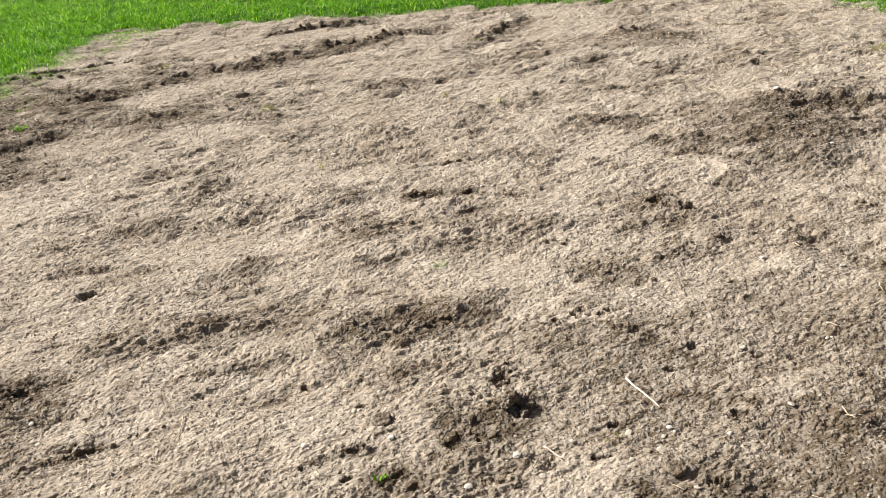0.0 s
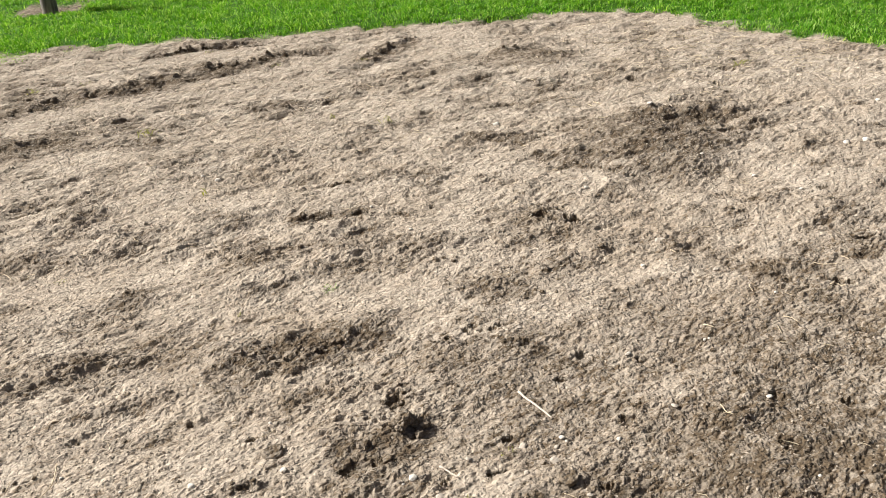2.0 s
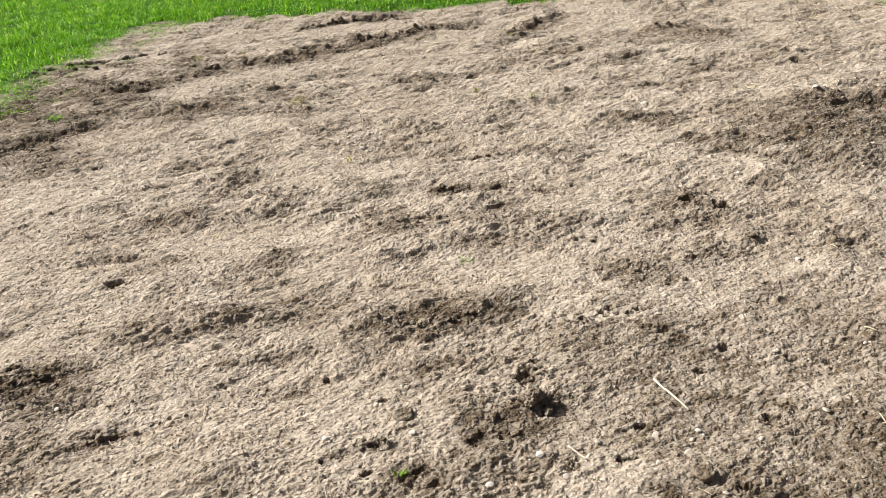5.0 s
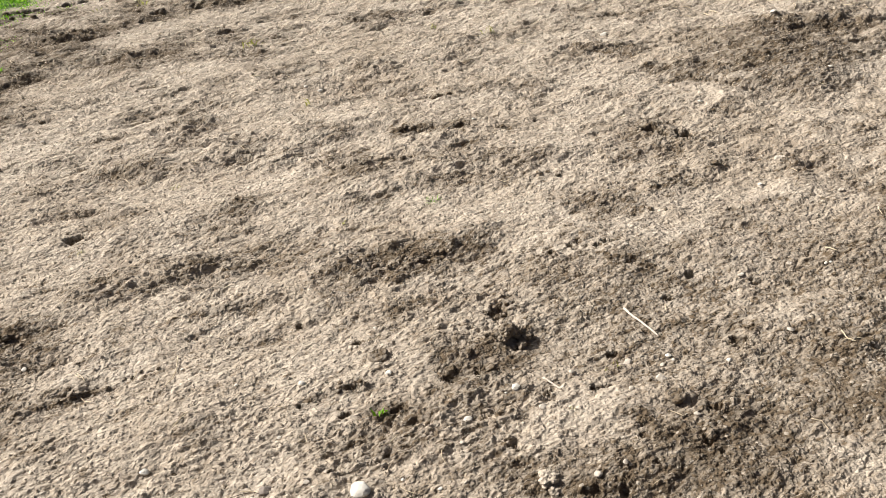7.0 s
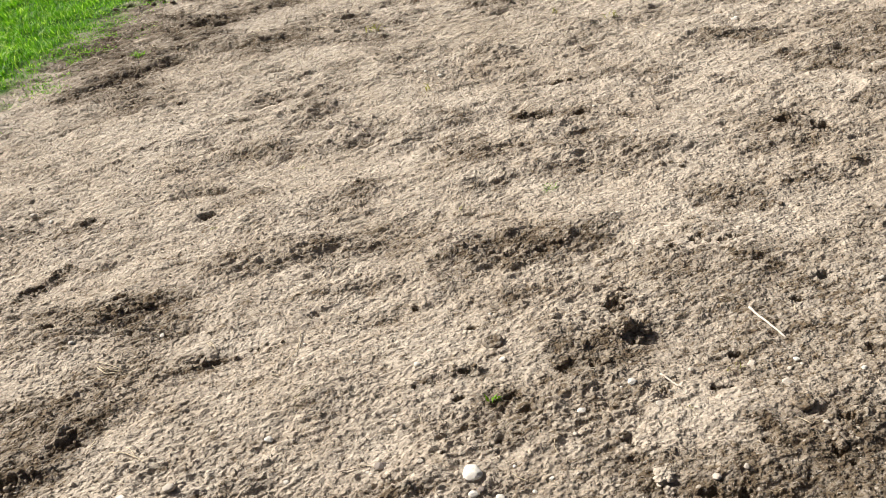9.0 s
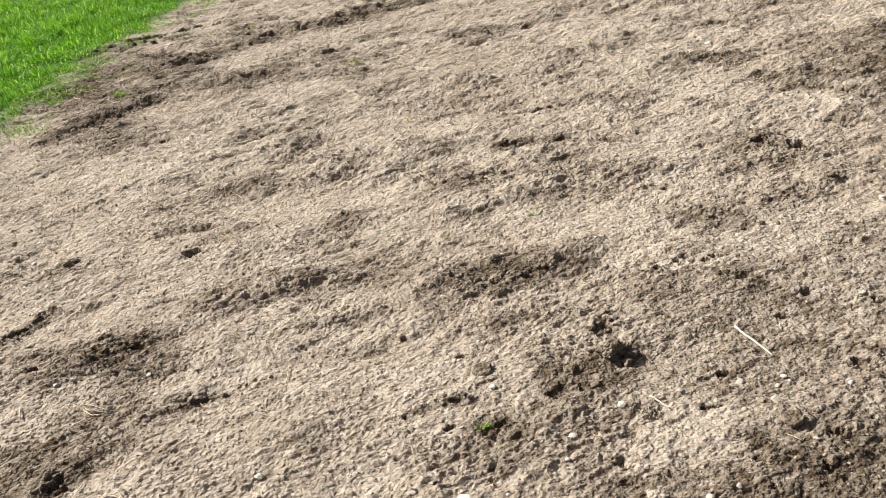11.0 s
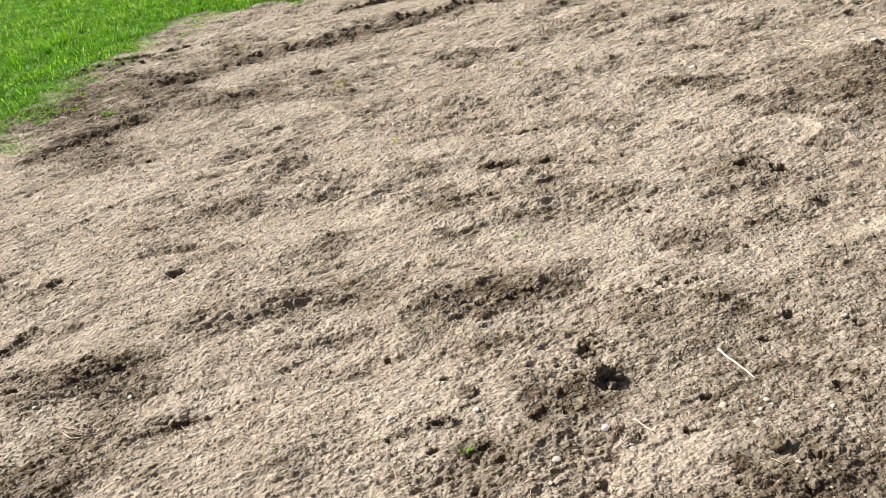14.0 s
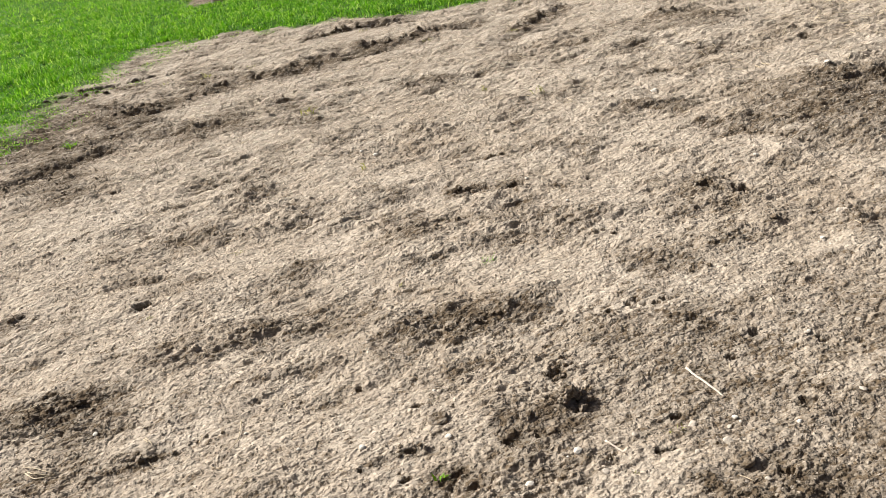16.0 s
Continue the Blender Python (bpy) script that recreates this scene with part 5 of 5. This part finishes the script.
pebble(-0.070, 1.229, 0.0114, 0.75, CHALK)
pebble(-0.158, 1.267, 0.0101, 0.86, CHALK)
pebble(-1.328, 1.868, 0.0160, 0.88, CHALK)
pebble(-1.628, 1.830, 0.0210, 0.80, CHALK)
pebble(-2.284, 2.734, 0.0313, 0.73, GREY_STONE)
pebble(-2.168, 2.669, 0.0194, 0.57, CHALK)
pebble(-0.741, 1.254, 0.0152, 0.90, CHALK)
pebble(-0.530, 1.272, 0.0089, 0.83, CHALK)
pebble(-0.547, 1.623, 0.0100, 0.83, GREY_STONE)
pebble(-0.632, 1.672, 0.0103, 0.67, CHALK)
pebble(0.187, 1.221, 0.0571, 0.60, PALE_CLAY)
pebble(0.199, 1.187, 0.0339, 0.58, PALE_CLAY)
pebble(0.314, 1.569, 0.0162, 0.70, GREY_STONE)
pebble(0.216, 1.446, 0.0246, 0.45, GREY_STONE)
pebble(0.454, 1.476, 0.0159, 0.90, GREY_STONE)
pebble(0.372, 1.225, 0.0146, 0.90, GREY_STONE)
pebble(0.126, 1.518, 0.0095, 0.83, CHALK)
pebble(0.601, 1.583, 0.0084, 1.00, CHALK)
pebble(1.086, 4.413, 0.0356, 0.50, CHALK)
pebble(2.024, 4.262, 0.0295, 0.62, CHALK)
pebble(0.361, 3.032, 0.0152, 1.00, CHALK)
pebble(1.217, 2.482, 0.0164, 1.00, CHALK)
pebble(0.592, 2.235, 0.0143, 0.71, GREY_STONE)
pebble(0.620, 2.157, 0.0160, 0.75, GREY_STONE)
pebble(1.103, 1.979, 0.0202, 0.80, GREY_STONE)
pebble(0.926, 1.934, 0.0155, 0.75, GREY_STONE)
pebble(-0.813, 1.775, 0.0109, 1.00, CHALK)
pebble(-0.235, 1.864, 0.0125, 1.00, CHALK)
pebble(1.270, 3.285, 0.0256, 0.45, CHALK)
pebble(-0.566, 3.988, 0.0287, 0.45, CHALK)
pebble(-0.648, 4.044, 0.0259, 0.45, CHALK)
pebble(-1.936, 3.626, 0.0227, 0.71, GREY_STONE)
pebble(0.211, 3.336, 0.0163, 0.50, CHALK)
pebble(1.375, 2.664, 0.0299, 0.75, GREY_STONE)
pebble(0.960, 1.654, 0.0214, 0.92, GREY_STONE)
pebble(1.254, 1.634, 0.0188, 0.90, CHALK)
pebble(1.105, 1.976, 0.0160, 0.75, GREY_STONE)
pebble(1.211, 1.957, 0.0122, 0.83, CHALK)
pebble(1.227, 1.956, 0.0122, 0.83, CHALK)
pebble(2.916, 3.464, 0.0388, 0.45, CHALK)
pebble(2.803, 3.465, 0.0383, 0.45, CHALK)
pebble(1.098, 4.439, 0.0286, 0.50, CHALK)
pebble(3.455, 4.089, 0.0288, 0.45, CHALK)
pebble(1.702, 1.636, 0.0164, 0.88, CHALK)
pebble(1.958, 3.454, 0.0188, 0.67, CHALK)
pebble(2.125, 3.224, 0.0215, 0.71, CHALK)
pebble(2.231, 2.992, 0.0178, 0.67, CHALK)
pebble(1.605, 2.174, 0.0137, 0.83, CHALK)
pebble(0.934, 1.938, 0.0116, 0.83, CHALK)
pebble(1.216, 2.473, 0.0139, 0.83, GREY_STONE)
pebble(1.361, 2.661, 0.0297, 0.75, GREY_STONE)
pebble(2.024, 4.282, 0.0221, 0.50, CHALK)
pebble(1.482, 2.394, 0.0235, 0.80, GREY_STONE)
pebble(1.205, 1.311, 0.0103, 0.83, CHALK)
stalk([(0.528, 1.831), (0.540, 1.795), (0.566, 1.744), (0.593, 1.690)], 0.0043, BARE_STICK)
stalk([(-0.841, 1.838), (-0.829, 1.777), (-0.830, 1.729), (-0.845, 1.696)], 0.0025, STRAW)
stalk([(0.232, 1.554), (0.254, 1.531), (0.273, 1.506)], 0.0032, BARE_STICK)
stalk([(-1.473, 1.704), (-1.434, 1.672), (-1.395, 1.670), (-1.378, 1.690)], 0.0027, STRAW)
stalk([(-1.474, 1.714), (-1.440, 1.690), (-1.387, 1.683)], 0.0020, STRAW)
stalk([(-1.491, 1.730), (-1.457, 1.725), (-1.390, 1.697)], 0.0021, STRAW)
stalk([(-1.135, 1.790), (-1.113, 1.772)], 0.0026, STRAW)
stalk([(-1.132, 1.797), (-1.112, 1.781), (-1.098, 1.760)], 0.0020, STRAW)
stalk([(-0.776, 1.513), (-0.758, 1.539), (-0.740, 1.559)], 0.0023, STRAW)
stalk([(-1.341, 3.076), (-1.381, 3.120), (-1.406, 3.116)], 0.0028, STRAW)
stalk([(-1.260, 1.348), (-1.216, 1.344), (-1.180, 1.329), (-1.138, 1.305)], 0.0024, STRAW)
stalk([(-1.222, 1.368), (-1.198, 1.352), (-1.180, 1.331)], 0.0018, STRAW)
stalk([(-1.337, 1.410), (-1.337, 1.378), (-1.335, 1.347)], 0.0024, STRAW)
stalk([(-1.698, 1.726), (-1.678, 1.688)], 0.0028, STRAW)
stalk([(-0.601, 1.273), (-0.569, 1.281), (-0.533, 1.287)], 0.0015, TWIG)
stalk([(-0.192, 1.218), (-0.202, 1.201), (-0.223, 1.188)], 0.0019, TWIG)
stalk([(-0.058, 1.331), (-0.061, 1.313), (-0.049, 1.291)], 0.0015, STRAW)
stalk([(-0.413, 1.449), (-0.405, 1.420)], 0.0016, STRAW)
stalk([(-0.132, 1.364), (-0.139, 1.347), (-0.168, 1.348)], 0.0015, TWIG)
stalk([(-0.500, 1.567), (-0.473, 1.559)], 0.0012, STRAW)
stalk([(1.243, 2.031), (1.270, 2.001)], 0.0035, STRAW)
stalk([(1.084, 1.616), (1.085, 1.584), (1.099, 1.565)], 0.0025, STRAW)
stalk([(1.076, 1.584), (1.124, 1.574)], 0.0018, STRAW)
stalk([(1.537, 2.020), (1.555, 2.003), (1.559, 1.968)], 0.0022, STRAW)
stalk([(1.855, 2.323), (1.881, 2.301), (1.929, 2.282)], 0.0025, STRAW)
stalk([(1.558, 1.824), (1.604, 1.801)], 0.0018, STRAW)
stalk([(1.817, 2.164), (1.859, 2.188), (1.871, 2.149)], 0.0032, STRAW)
stalk([(1.474, 1.902), (1.474, 1.854)], 0.0021, TWIG)
stalk([(1.479, 1.961), (1.463, 1.912)], 0.0022, STRAW)
stalk([(1.286, 1.449), (1.298, 1.422)], 0.0024, TWIG)
stalk([(1.973, 2.327), (1.986, 2.299)], 0.0026, STRAW)
stalk([(1.756, 4.612), (1.757, 4.534)], 0.0039, STRAW)
stalk([(1.797, 4.630), (1.818, 4.553)], 0.0039, STRAW)
stalk([(-1.531, 1.880), (-1.521, 1.917), (-1.539, 2.018)], 0.0014, TWIG)
stalk([(0.657, 1.838), (0.648, 1.799)], 0.0019, STRAW)
stalk([(-0.957, 1.761), (-0.953, 1.798)], 0.0019, STRAW)
cake(-0.222, 1.718, 0.061)
cake(0.556, 1.425, 0.051)
clod(0.160, 1.756, 0.058, 0.71, 0.75)
clod(0.196, 1.766, 0.047, 0.69, 0.7)
clod(0.146, 1.736, 0.037, 0.73, 0.6)
clod(0.130, 1.756, 0.034, 0.65, 0.4)
clod(0.222, 1.752, 0.034, 0.89, 0.6)
clod(0.198, 1.716, 0.030, 0.88, 0.6)
clod(0.170, 1.776, 0.036, 0.67, 0.9)
clod(0.037, 1.682, 0.040, 0.67, 0.2)
clod(-0.016, 1.632, 0.033, 0.80, 0.2)
clod(0.095, 1.619, 0.033, 0.70, 0.2)
clod(0.598, 1.289, 0.031, 0.70, 0.2)
clod(0.449, 1.325, 0.030, 0.70, 0.2)
clod(-1.444, 1.440, 0.044, 0.58, 0.2)
clod(0.349, 1.165, 0.023, 0.75, 0.2)
sprig(-0.224, 1.504, 0.040, 5, FRESH)
sprig(-2.710, 4.848, 0.111, 40, FRESH)
sprig(-0.020, 2.626, 0.067, 12, FRESH)
sprig(-1.126, 3.008, 0.052, 8, DRY)
sprig(-0.361, 2.523, 0.035, 4, DRY)
sprig(-1.368, 2.506, 0.057, 8, DRY)
sprig(-1.051, 4.801, 0.130, 16, DRY)
sprig(0.442, 4.648, 0.109, 12, DRY)
sprig(-2.154, 6.263, 0.121, 12, DRY)
sprig(-2.494, 6.232, 0.102, 10, DRY)
sprig(-0.297, 6.489, 0.099, 10, DRY)
sprig(-0.890, 7.206, 0.088, 8, DRY)
sprig(-1.831, 6.444, 0.082, 8, DRY)
sprig(0.091, 4.875, 0.068, 6, DRY)
sprig(-0.624, 3.764, 0.073, 5, DRY)
sprig(0.427, 1.569, 0.039, 6, DRY)
sprig(0.290, 1.426, 0.028, 5, DRY)
sprig(3.098, 5.118, 0.156, 16, DRY)
sprig(0.426, 6.365, 0.107, 12, DRY)
sprig(-3.221, 4.911, 0.135, 30, FRESH)


# ---- the post on the lawn ----
def build_post():
    bm = bmesh.new()
    rings = []
    for k in range(15):
        z = -0.1 + 1.3 * k / 14
        ring = []
        for i in range(20):
            a = math.tau * i / 20
            r = 0.088 / max(abs(math.cos(a)), abs(math.sin(a))) ** 0.55
            r *= 1 + 0.05 * noise.noise(Vector((math.cos(a) * 3, math.sin(a) * 3, z * 1.2))) + 0.06 * max(0, 0.15 - z)
            if k == 14:
                r *= 0.86
            ring.append(bm.verts.new((r * math.cos(a), r * math.sin(a), z)))
        rings.append(ring)
    for a, b in zip(rings, rings[1:]):
        for i in range(20):
            bm.faces.new((a[i], a[(i + 1) % 20], b[(i + 1) % 20], b[i]))
    bm.faces.new(rings[-1])
    bm.faces.new(rings[0][::-1])
    me = bpy.data.meshes.new("wooden_post")
    bm.to_mesh(me)
    bm.free()
    for p in me.polygons:
        p.use_smooth = True
    me.materials.append(WOOD)
    ob = new("wooden_post", me)
    ob.matrix_world = pose(*POST_AT, height(*POST_AT), 0, 2, 20)
    tagged(ob, "weathered grey wooden post standing in a worn bare spot", "post")


build_post()
